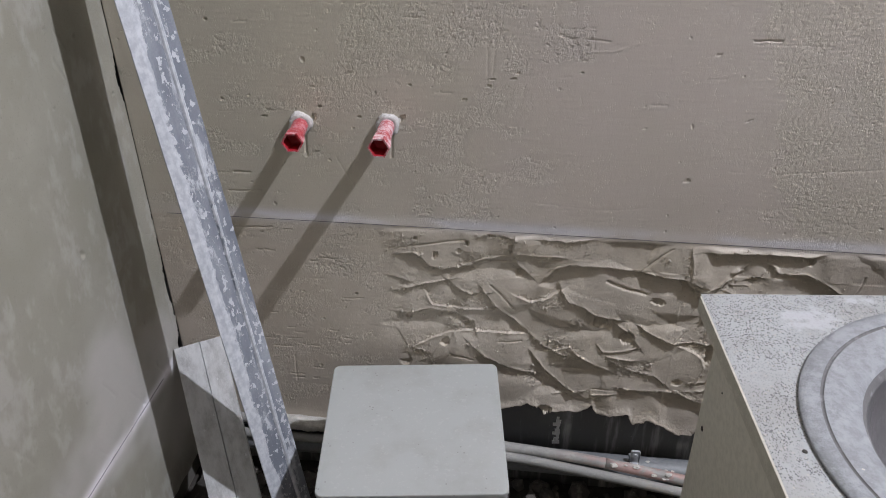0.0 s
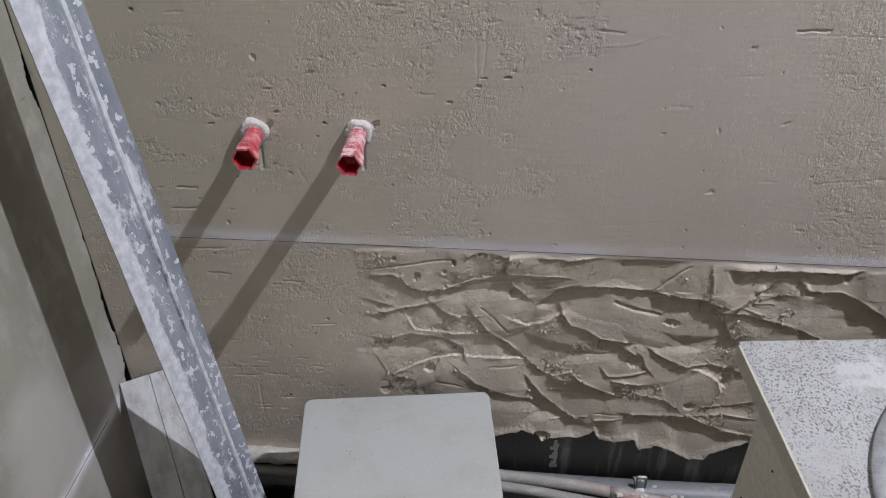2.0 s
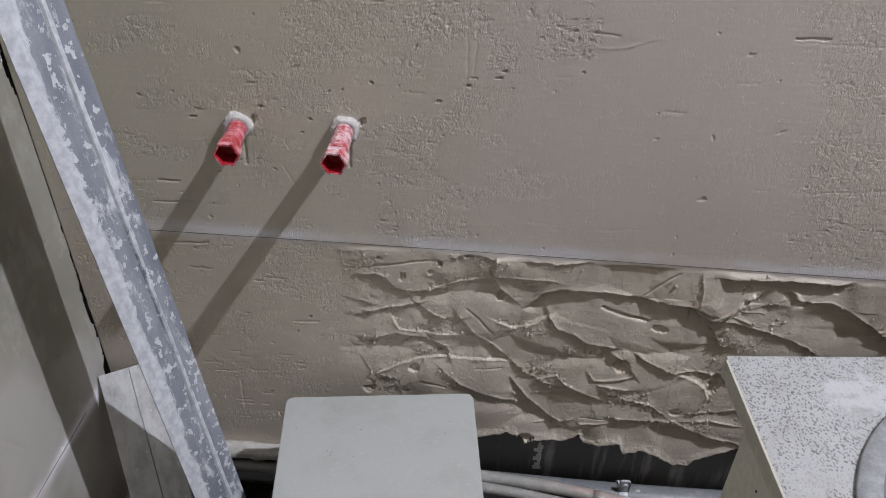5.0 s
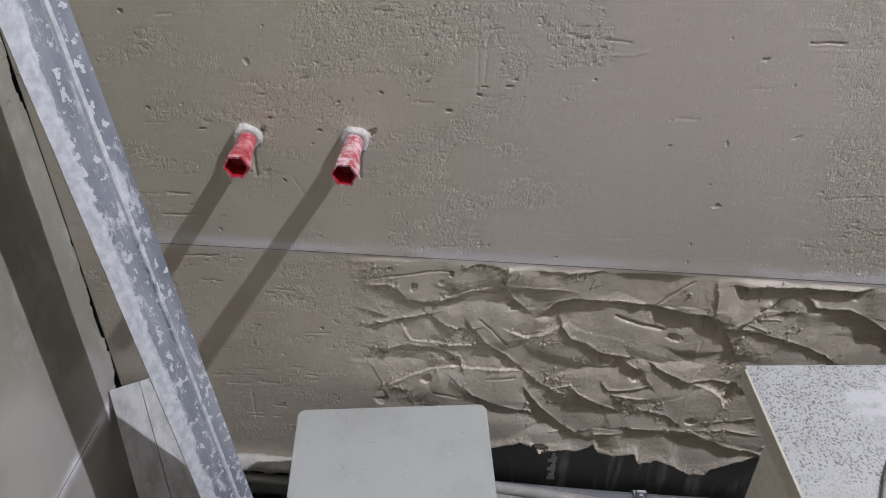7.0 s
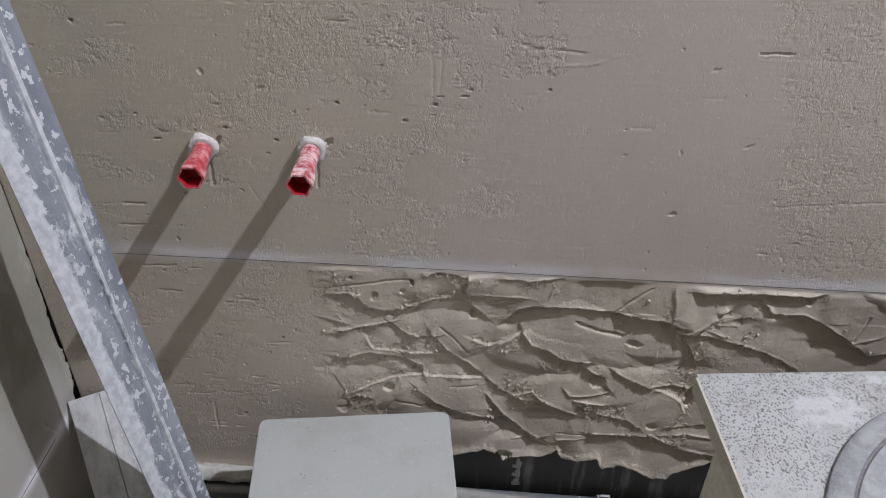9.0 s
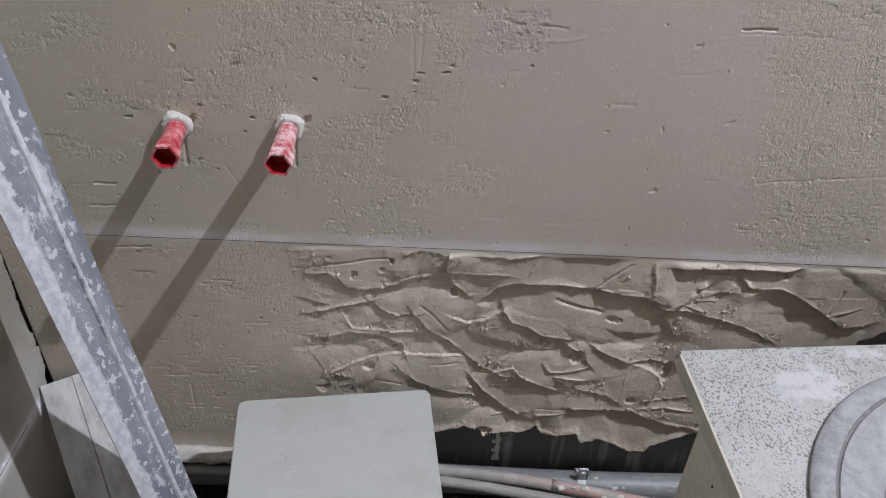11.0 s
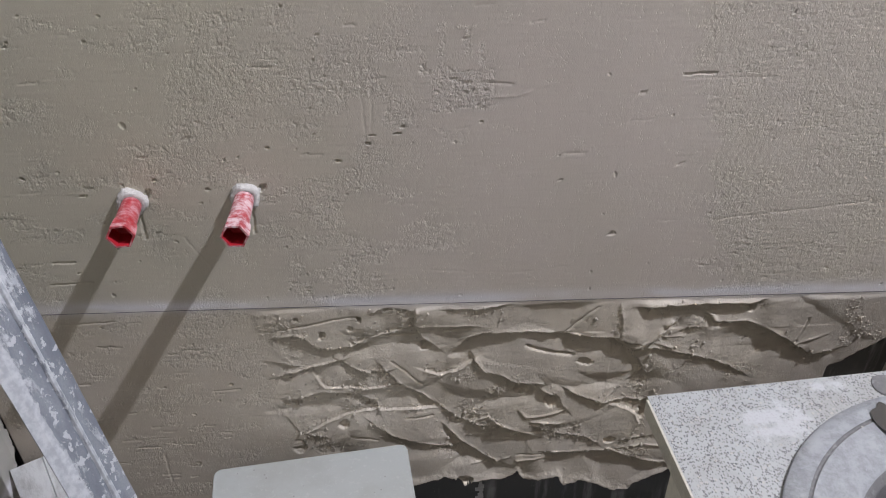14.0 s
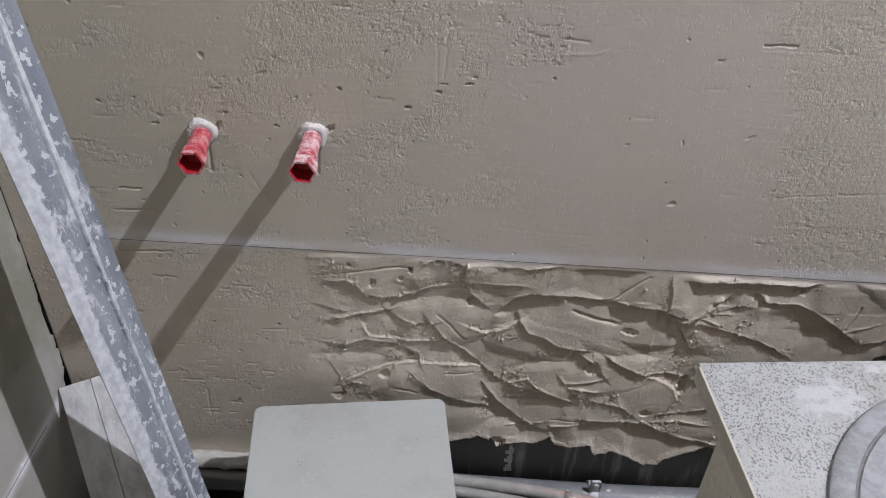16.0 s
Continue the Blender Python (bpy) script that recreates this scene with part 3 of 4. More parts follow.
crumbs = np.maximum(crumbs, 0.55 * smooth(0.06, 0.0, np.abs(U - rough_left - 0.03)) * smooth(-0.3, 0.3, fractal(U, V, 0.03, 42)))
wall.h += (0.75 * crumbs + 1.1 * wall.crumble) * (0.0017 * fractal(U, V, 0.0065, 45, 3, 0.8)) + 0.0004 * fractal(U, V * 1.5, 0.03, 47, 3) + 0.00024 * fractal(U, V, 0.0045, 48, 2, 0.8)
wall.h *= thrown

# how coarse the surface is
edge_v = (0.776, 0.844, 0.883, 0.942, 0.994, 1.022, 1.097, 1.145, 1.211)
edge_u = np.interp(wall.rv, edge_v, (0.893, 0.856, 0.817, 0.830, 0.799, 0.814, 0.773, 0.750, 0.758)) + 0.022 * fractal(U, V * 1.5, 0.02, 53, 4, 0.7)
coarse = smooth(-0.004, 0.006, U - edge_u) * smooth(0.772, 0.80, V) * (0.30 + 0.25 * fractal(U, V, 0.05, 54))
unfloated = coarse.copy()


def unfilled(u0, v0, u1, v1, strength=0.6):
    """A patch that the float has not filled, with ragged edges."""
    global coarse
    inside = np.minimum(np.minimum(U - u0, u1 - U), np.minimum(V - v0, v1 - V)) + 0.007 * fractal(U, V, 0.012, 56, 3, 0.7)
    coarse = np.maximum(coarse, strength * smooth(-0.001, 0.004, inside))


unfilled(0.444, 1.084, 0.509, 1.142)
unfilled(0.412, 1.133, 0.423, 1.173)
unfilled(0.435, 1.109, 0.447, 1.200)
unfilled(0.421, 1.131, 0.438, 1.142)
unfilled(0.453, 1.190, 0.484, 1.198)
unfilled(0.466, 1.154, 0.478, 1.196)
unfilled(0.484, 1.136, 0.497, 1.177)
unfilled(0.426, 1.081, 0.443, 1.131)
unfilled(0.297, 1.150, 0.404, 1.190, 0.35)
unfilled(0.268, 1.084, 0.324, 1.127, 0.35)
unfilled(0.239, 1.041, 0.285, 1.082, 0.35)
unfilled(0.292, 1.102, 0.382, 1.126, 0.35)
unfilled(0.328, 1.110, 0.368, 1.151, 0.5)
blots = smooth(0.0, 0.35, fractal(U, V, 0.09, 55, 4))
upper_left = smooth(0.46, 0.30, U) * smooth(0.95, 1.04, V + 0.05 * fractal(U, V, 0.1, 50)) * smooth(-0.12, 0.05, U)
coarse = np.maximum(coarse, 0.42 * blots * upper_left)
coarse = np.maximum(coarse, 0.6 * smooth(0.09, 0.05, np.hypot((U - 0.285) * 0.9, V - 0.83)) * smooth(-0.1, 0.3, fractal(U, V, 0.035, 59)))
coarse = np.maximum(coarse, 0.5 * smooth(0.05, 0.45, fractal(U, V * 2.2, 0.06, 61, 4)) * (1 - 0.8 * smooth(0.42, 0.5, U) * smooth(0.83, 0.78, U) * smooth(0.76, 0.78, V)))
coarse = np.maximum(coarse, thrown * (0.10 + 0.32 * crumbs))
coarse = np.maximum(coarse, 0.55 * smooth(0.22, 0.12, U) * smooth(0.0, 0.01, LEVEL - V) * smooth(-0.2, 0.35, fractal(U, V * 1.6, 0.05, 62, 4)))
flat = 1 - thrown
wall.h += flat * (0.0010 * fractal(U, V, 0.22, 63, 3) + coarse * 0.0009 * fractal(U, V, 0.0042, 65, 2, 0.7) + 0.00012 * fractal(U * 0.15, V, 0.004, 66, 2))
wall.h -= flat * coarse * 0.0011 * smooth(0.25, 0.55, fractal(U, V * 1.2, 0.0062, 67, 2))

# air holes and dents
for hu, hv, hw, hh in ((0.303, 1.016, 5.5, 3), (0.343, 1.040, 4.5, 3), (0.382, 1.054, 7.5, 1.8), (0.094, 0.607, 3.5, 4), (0.212, 1.038, 3, 2.5),
                       (0.006, 0.416, 4, 5), (-0.121, 1.138, 3.5, 3.5), (0.056, 0.994, 3, 3), (0.124, 0.977, 3.5, 3), (-0.043, 0.972, 7, 2),
                       (-0.115, 1.002, 3, 2), (0.35, 1.052, 7, 1), (0.491, 1.068, 2.5, 1.5), (0.36, 0.87, 2, 2), (0.068, 0.571, 2.5, 2), (-0.013, 0.605, 2.5, 2.5)):
    wall.pit(hu, hv, 0.75 * hw / 1000, 0.75 * hh / 1000, 0.0042)
for hu, hv, hw, hh in ((0.681, 0.885, 9, 4), (0.675, 0.984, 2, 7), (0.761, 0.998, 9, 2), (0.696, 1.103, 9, 2.5), (0.601, 0.978, 5, 2),
                       (0.658, 0.818, 2, 4), (0.659, 0.785, 2, 3), (0.109, 1.054, 12, 4), (0.05, 1.03, 10, 3), (-0.045, 0.80, 3, 8), (0.035, 1.075, 5, 7)):
    wall.pit(hu, hv, 0.75 * hw / 1000, 0.75 * hh / 1000, 0.0012, 0.3)
for _ in range(330):
    hu, hv = pick.uniform(-0.28, 1.18), pick.uniform(0.30, 1.30)
    if (hv > 0.775 and not (0.40 < hu < 0.80 and pick.random() < 0.8)) or hu < 0.14:
        size = pick.uniform(0.6, 1.5)
        wall.pit(hu, hv, size * pick.uniform(0.8, 2.4) / 1000, size * pick.uniform(0.7, 1.4) / 1000, pick.uniform(0.001, 0.003), pick.uniform(-0.6, 0.6))
# scratches of the float
groove([(0.745, 1.127), (0.785, 1.128)], 0.0018, 0.0013)
groove([(0.745, 1.122), (0.86, 1.121)], 0.0004, 0.0013)
groove([(-0.115, 0.862), (-0.085, 0.862)], 0.002, 0.0014)
groove([(-0.13, 0.822), (-0.07, 0.826)], 0.0018, 0.0012)
groove([(-0.14, 0.745), (-0.06, 0.748)], 0.0016, 0.0012)
groove([(0.078, 0.90), (0.105, 0.845)], 0.0004, 0.0013)
groove([(-0.048, 0.44), (-0.05, 0.37)], 0.0010, 0.0018)
groove([(0.338, 1.14), (0.341, 1.05)], 0.0003, 0.0013)
groove([(0.352, 1.13), (0.349, 1.06)], 0.0003, 0.0013)
groove([(0.42, 0.83), (0.55, 0.82), (0.62, 0.83)], 0.0002)
ridge([(0.49, 1.10), (0.54, 1.105), (0.58, 1.12)], 0.0005, 0.002, 0)
groove([(0.82, 0.905), (1.05, 0.93)], 0.0005, 0.0013)
for _ in range(70):
    hu, hv, size = pick.uniform(-0.27, 1.1), pick.uniform(0.31, 1.28), pick.uniform(0.006, 0.03)
    if hv > 0.775 or hu + size < 0.15:
        groove([(hu, hv), (hu + size, hv + pick.uniform(-0.08, 0.12) * size)], pick.uniform(0.0002, 0.0007), 0.0013)
for _ in range(34):
    hu, hv, size = pick.uniform(-0.24, 0.08), pick.uniform(0.31, 0.75), pick.uniform(0.008, 0.045)
    groove([(hu, hv), (hu + size, hv + pick.uniform(-0.1, 0.12) * size)], pick.uniform(0.0006, 0.0018), 0.0012)
# chases left round the two outlets
for hu, hv in ((0.020, 0.962), (0.173, 0.967)):
    wall.pit(hu + 0.024, hv + 0.010, 0.004, 0.009, 0.005, -0.6)
    groove([(hu + 0.006, hv - 0.02), (hu + 0.004, hv - 0.062)], 0.002, 0.002)

chalk = np.exp(-((V - LEVEL - 0.008) / 0.012) ** 2) * (0.25 + 0.75 * smooth(-0.5, 0.3, fractal(U, V * 3, 0.12, 71, 3))) * smooth(-0.28, -0.1, U)
rim_u = (0.10, 0.36, 0.406, 0.440, 0.455, 0.472, 0.51, 0.545, 0.572, 0.582, 0.606, 0.645, 0.656, 0.69, 0.724, 0.745, 0.775, 0.806, 0.862)
rim_v = (0.262, 0.335, 0.340, 0.352, 0.350, 0.330, 0.340, 0.336, 0.357, 0.336, 0.335, 0.348, 0.320, 0.332, 0.318, 0.303, 0.303, 0.328, 0.358)
torn = smooth(0.1, 0.3, U)
bottom = np.interp(U + 0.004 * fractal(U, V, 0.02, 72, 3) * torn, rim_u, rim_v) + (0.006 * fractal(U, V * 0, 0.03, 73, 5, 0.75) + 0.005 * fractal(U, V, 0.012, 74, 3, 0.7)) * torn
stands = (V > bottom) & ~((U > 1.075) & (V < 0.60 + (U - 1.075) * 0.85 + 0.006 * fractal(U, V, 0.02, 75)) & (V < LEVEL - 0.02))
stands |= V > 0.76
wall.h *= 1 - np.exp(-((V - LEVEL - 0.004) / 0.011) ** 2)
# the coat thins out and curls at its lower rim
wall.h += thrown * 0.004 * np.exp(-((V - bottom) / 0.012) ** 2)
place_north = lambda u, v, h: np.stack([u, WALL - h, v], 1)
# painted shade: mortar darkens to the right against the lamp's falloff, with random mottling
fields = {"grain": coarse, "shade_mottle": thrown * np.clip(0.58 * smooth(0.76, 1.02, U + 0.25 * (0.62 - V) + 0.12 * fractal(U, V, 0.12, 78, 4)) + 0.22 * fractal(U, V, 0.15, 80, 4), 0, 0.6), "olive": 0.85 * smooth(0.42, 0.05, U + 0.12 * fractal(U, V, 0.2, 79)) * smooth(0.6, 0.9, V) + 0.8 * unfloated, "chalk": np.clip(chalk, 0, 1), "brown": 0.9 * smooth(-0.002, 0.004, LEVEL - V) * (0.7 + 0.3 * fractal(U, V, 0.1, 77))}
mortar_cells = (thrown_patch & (V < LEVEL - 0.004))[:-1, :-1]
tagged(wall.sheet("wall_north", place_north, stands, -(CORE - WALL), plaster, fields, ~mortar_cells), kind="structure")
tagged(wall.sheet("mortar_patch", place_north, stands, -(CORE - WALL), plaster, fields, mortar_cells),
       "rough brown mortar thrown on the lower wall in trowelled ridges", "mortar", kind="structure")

# crumbs that stuck to the coat
ball = bmesh.new()
bmesh.ops.create_icosphere(ball, subdivisions=1, radius=1.0)
ball.verts.ensure_lookup_table()
ball_co, ball_faces = [v.co.copy() for v in ball.verts], [[v.index for v in f.verts] for f in ball.faces]
ball.free()
crumb_co, crumb_faces = [], []
nu_, nv_ = U.shape
weight = ((crumbs + 1.2 * wall.crumble) * thrown * stands).ravel()
chosen = np.random.RandomState(5).choice(weight.size, 3200, replace=False, p=weight / weight.sum())
for n in chosen:
    n = int(n)
    i_, j_ = divmod(n, nv_)
    size = pick.uniform(0.0006, 0.0015) * (2.0 if pick.random() < 0.06 else 1)
    turn = Euler((pick.uniform(0, 6), pick.uniform(0, 6), pick.uniform(0, 6))).to_matrix()
    at = Vector((U[i_, j_], WALL - wall.h[i_, j_] - size * 0.4, V[i_, j_]))
    for k, c in enumerate(ball_co):
        c = c * size * pick.uniform(0.75, 1.25)
        crumb_co.append(turn @ Vector((c.x * 1.4, c.y, c.z * 0.8)) + at)
    crumb_faces += [[k + len(crumb_co) - len(ball_co) for k in f] for f in ball_faces]
crumb_mat = dusty_material("crumbs", (0.50, 0.445, 0.375), (0.60, 0.55, 0.48), 0.4, 0.7, 200, (1, 1, 1), 0.9)
crumb_mesh = bpy.data.meshes.new("mortar_crumbs")
crumb_mesh.from_pydata(crumb_co, [], crumb_faces)
tagged(link_mesh("mortar_crumbs", crumb_mesh, crumb_mat), "small crumbs of dry mortar stuck to the wall", "mortar crumbs", kind="stuff")

# pencil line of the level
for a, b in ((-0.26, 0.10), (0.10, 0.45), (0.45, 0.80), (0.80, 1.18)):
    za, zb = (0.767 - 0.005 * max(0, q - 0.25) for q in (a, b))
    bm = box((b - a, 0.0020, 0.0009), ((a + b) / 2, WALL + 0.0007, (za + zb) / 2), turn=Matrix.Rotation(math.atan2(za - zb, b - a), 4, "Y"))
    tagged(part("pencil_line", bm, graphite, None), "dark grey pencil level line on the plaster", "marking", "level marks", "structure")

# the wall on the left, with a gap along the corner
west = Relief(0.5, 1.199, 0.12, 1.32, 0.0026)
P, Q = west.u, west.v
west.h += 0.0012 * fractal(P, Q, 0.2, 81, 3) * smooth(0.0, 0.03, np.abs(Q - 0.437)) + 0.0002 * fractal(P, Q, 0.02, 83, 3)
for _ in range(60):
    size = pick.uniform(1.2, 3.2) / 1000
    west.pit(pick.uniform(0.55, 1.19), pick.uniform(0.2, 1.3), size * pick.uniform(0.8, 2), size, pick.uniform(0.001, 0.003), pick.uniform(-0.5, 0.5))
west.pit(0.968, 0.818, 0.005, 0.009, 0.003, 0.4)
for _ in range(26):
    hu, hv, size = pick.uniform(0.6, 1.1), pick.uniform(0.2, 1.2), pick.uniform(0.01, 0.06)
    west.groove([(hu, hv), (hu + 0.5 * size, hv - size)], pick.uniform(0.0005, 0.0014), 0.0025)
gap = np.maximum(0.0, 0.008 * smooth(0.80, 0.72, Q) * (0.5 + 1.5 * fractal(P * 0, Q, 0.045, 85, 5, 0.7)) + 0.007 * smooth(0.05, 0.0, np.abs(Q - 1.03)) + 0.012 * smooth(0.50, 0.45, Q))
foot = 0.165 + 0.016 * fractal(P, Q * 0, 0.06, 87, 4)
west_chalk = 0.95 * np.exp(-((Q - 0.437) / 0.013) ** 2) * smooth(-0.8, 0.1, fractal(P, Q * 3, 0.1, 89)) + 0.25 * smooth(0.0, 0.5, fractal(P, Q, 0.2, 91))
west_chalk = np.maximum(west_chalk, 0.14 * smooth(0.0, 0.5, fractal(P * 1.5, Q * 0.8, 0.05, 95, 5, 0.65)))
west_grain = np.maximum(0.12 * smooth(0.1, 0.5, fractal(P, Q, 0.1, 93)), 0.25 * smooth(1.14, 1.18, P))
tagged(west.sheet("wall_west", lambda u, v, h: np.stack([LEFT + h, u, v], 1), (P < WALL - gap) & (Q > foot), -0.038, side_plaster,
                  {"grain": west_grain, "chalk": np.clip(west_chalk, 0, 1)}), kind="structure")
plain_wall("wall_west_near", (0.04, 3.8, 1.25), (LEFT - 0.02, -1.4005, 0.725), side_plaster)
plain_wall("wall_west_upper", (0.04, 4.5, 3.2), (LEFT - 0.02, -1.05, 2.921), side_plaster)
tagged(part("pencil_line", box((0.0012, 0.52, 0.0006), (LEFT + 0.0003, 0.84, 0.437)), graphite, None), "dark grey pencil level line on the plaster", "marking", "level marks", "structure")

# ground of soil and broken mortar
bm = bmesh.new()
bmesh.ops.create_grid(bm, x_segments=150, y_segments=70, size=0.5)
for v in bm.verts:
    x, y = 0.5 + v.co.x * 1.6, 0.85 + v.co.y * 0.8
    v.co = (x, y, GROUND + 0.018 * noise.fractal(Vector((x * 14, y * 14, 0)), 0.8, 2.1, 4) * (1 if 0.47 < y < 1.23 else 0))
tagged(part("ground", bm, soil, None, smooth=True), kind="structure")
plain_wall("floor", (4.2, 5.0, 0.1), (1.5, -1.03, GROUND - 0.085), soil)
bm = bmesh.new()
for _ in range(420):
    x, y = pick.uniform(-0.27, 1.0), pick.uniform(0.9, 1.22)
    size = abs(pick.gauss(0, 0.009)) + 0.003
    made = bmesh.ops.create_icosphere(bm, subdivisions=1, radius=size)["verts"]
    turn = Euler((pick.uniform(0, 6), pick.uniform(0, 6), pick.uniform(0, 6))).to_matrix()
    for v in made:
        v.co = turn @ Vector((v.co.x * 1.4, v.co.y, v.co.z * 0.7)) * (1 + 0.3 * noise.noise(v.co * 150 + Vector((x * 50, y * 50, 0)))) + Vector((x, y, GROUND + 0.012 * noise.noise(Vector((x * 14, y * 14, 0))) + size * 0.4))
tagged(part("rubble", bm, stone_mat, None), "dark broken mortar and gravel on the ground", "rubble", kind="stuff")


# ---- pipes at the foot of the wall ----
drain = thing("drain_pipe", "grey plastic drain pipe splashed with plaster along the wall foot", "pipe")
part("pipe", sweep([(x, 1.196 + 0.003 * math.sin(7 * x), 0.197) for x in np.linspace(-0.28, 1.15, 40)], 0.027, 28), pipe_grey, drain, smooth=True)
clamp = part("clamp", sweep([(x, 1.196, 0.197) for x in (0.664, 0.680)], 0.0295, 28), zinc, drain, "galvanised pipe clamp with an upright ear")
bm = box((0.020, 0.003, 0.034), (0.672, 1.186, 0.240), 0.004)
part("ear", bm, zinc, clamp)
part("bolt", lathe([(0.0, 0.004), (0.005, 0.004), (0.005, 0.0), (0.0, 0.0)], 6), zinc, clamp).matrix_world = pose(0.672, 1.1843, 0.246, 90)


def splashes(where, count, parent, seed, radius, name="splash"):
    """Small blobs of plaster stuck on top of a pipe."""
    rnd = random.Random(seed)
    for _ in range(count):
        p = where(rnd.random())
        a = rnd.uniform(0.2, 1.5)
        at = p + Vector((0, -math.cos(a) * radius, math.sin(a) * radius))
        bm = bmesh.new()
        bmesh.ops.create_icosphere(bm, subdivisions=2, radius=rnd.uniform(0.002, 0.006))
        for v in bm.verts:
            v.co = Vector((v.co.x * 1.4, v.co.y, v.co.z * 0.6)) * (1 + 0.5 * noise.noise(v.co * 300 + at * 40))
            v.co += at
        part(name, bm, crust, parent)


splashes(lambda s: Vector((0.40 + 0.42 * s, 1.196, 0.197)), 14, drain, 3, 0.026)

upper = thing("water_pipe", "pale grey water pipe with pinkish plaster stains and a crusted end", "pipe", group="water pipes")
route = glide([(-0.28, 1.188, 0.258), (-0.03, 1.188, 0.260), (0.25, 1.188, 0.250), (0.39, 1.185, 0.240), (0.573, 1.165, 0.2415), (0.812, 1.118, 0.247)])
half = len(route) * 17 // 20
part("pipe", sweep(route[:half], 0.0112, 20), pipe_pink, upper, smooth=True)
part("pipe_end", sweep(route[half - 1:], 0.0112, 20), pipe_pink, upper, "pink-stained end of the pipe", smooth=True)
splashes(lambda s: Vector((0.62 + 0.18 * s, 1.156 - 0.036 * s, 0.243 + 0.003 * s)), 10, upper, 5, 0.011)
bm = sweep([(x, 1.186, 0.259) for x in np.linspace(-0.15, 0.06, 40)], 0.0155, 24, 0.35)
part("crust", bm, crust, upper, "lumpy plaster crust on the pipe", smooth=True)
bm = bmesh.new()
bmesh.ops.create_icosphere(bm, subdivisions=2, radius=0.009)
for v in bm.verts:
    v.co = v.co * (1 + 0.35 * noise.noise(v.co * 160)) + Vector((0.795, 1.118, 0.255))
part("plaster_lump", bm, crust, upper)
lower = thing("water_pipe", "pale grey water pipe running out from the wall foot", "pipe", group="water pipes")
part("pipe", sweep(glide([(-0.28, 1.176, 0.226), (0.2, 1.174, 0.226), (0.40, 1.168, 0.227), (0.573, 1.145, 0.2255), (0.86, 1.088, 0.233)]), 0.0105, 20), pipe_pale, lower, smooth=True)

# white torn strip stuck on the dark coating
strip = thing("torn_strip", "torn white strip stuck to the dark wall coating", "strip")
bm = bmesh.new()
for k in range(9):
    box((0.006 + 0.005 * (k % 3), 0.0022, 0.0085), (0.508 + 0.0022 * math.sin(2.3 * k), CORE - 0.0011, 0.285 - 0.0088 * k), 0.0, bm, Matrix.Rotation(0.35 * math.sin(3.1 * k), 4, "Y"))
part("strip", bm, torn_white, strip)


# ---- the two outlets ----
def test_plug(x, z, tilt_x, label, length, plastic):
    """A long red plug with an open hexagonal head, in a collar of white filler."""
    plug = thing("red_test_plug", label, "pipe plug", pose(x, WALL, z, 90 + tilt_x[0], 0, tilt_x[1]), "test plugs")
    stem = lathe([(0.0128, -0.01), (0.0134, length * 0.30), (0.0140, length * 0.55), (0.0152, length * 0.76)], 32)
    part("stem", stem, plastic, plug, "red plastic stem smeared with white plaster", smooth=True)
    bm = bmesh.new()
    rings = []
    for r, zz in ((0.0166, length * 0.73), (0.0176, length * 0.80), (0.0184, length), (0.0155, length), (0.0140, length - 0.026), (0.0, length - 0.028)):
        rings.append([bm.verts.new((r * math.cos(math.pi / 3 * k), r * math.sin(math.pi / 3 * k), zz)) for k in range(6)] if r else [bm.verts.new((0, 0, zz))])
    for n, (lo, hi) in enumerate(zip(rings[:4], rings[1:5])):
        for k in range(6):
            f = bm.faces.new((lo[k], lo[(k + 1) % 6], hi[(k + 1) % 6], hi[k]))
            f.material_index = 1 if n == 3 else 0
    for k in range(6):
        bm.faces.new((rings[4][k], rings[4][(k + 1) % 6], rings[5][0])).material_index = 1
    head = part("hex_head", bm, plastic, plug, "hollow red hexagonal head")
    head.data.materials.append(red_inside)
    collar = lathe([(0.013, 0.011), (0.0165, 0.012), (0.0195, 0.009), (0.0200, 0.004), (0.0215, -0.004)], 56)
    for v in collar.verts:
        v.co += Vector((v.co.x, v.co.y, 0.3 * v.co.z)) * (0.20 * noise.noise(v.co * 70 + Vector((x * 30, 0, 0))) + 0.09 * noise.noise(v.co * 260))
    part("collar", collar, white_seal, plug, "crumbly white filler round the pipe", smooth=True)
    return plug


test_plug(0.021, 0.962, (-1.5, 6.0), "red plastic test plug with open hex end in the wall", 0.088, red_plastic)
test_plug(0.173, 0.967, (0.0, 1.5), "red test plug heavily smeared with white plaster", 0.098, red_dusty)


# ---- vanity cabinet with its stone top ----
VANITY = pose(0.668, 0.920, 0, 0, 0, 5.4)
cabinet = thing("vanity_cabinet", "beige laminated vanity cabinet standing away from the wall", "cabinet", VANITY)
for x in (0.0065, 0.572):
    side = part("side_panel", box((0.016, 0.47, 0.8255 - GROUND), (x, -0.325, (0.8255 + GROUND) / 2), 0.0012), cabinet_board, cabinet)
    if x < 0.1:
        for y, z in ((-0.113, 0.700), (-0.150, 0.800), (-0.30, 0.63)):
            r = 0.0042 if y > -0.12 else 0.0016
            s = part("screw", lathe([(0.0, 0.0012), (r * 0.6, 0.0012), (r, 0.0), (r, -0.002)], 16), hole_dark, side, "dark screw head")
            s.matrix_local = pose(x - 0.008, y, z, 0, -90, 0)
part("back_panel", box((0.535, 0.012, 0.70), (0.296, -0.125, 0.46), 0.001), cabinet_board, cabinet)
part("bottom_panel", box((0.535, 0.40, 0.016), (0.296, -0.335, 0.14), 0.001), cabinet_board, cabinet)
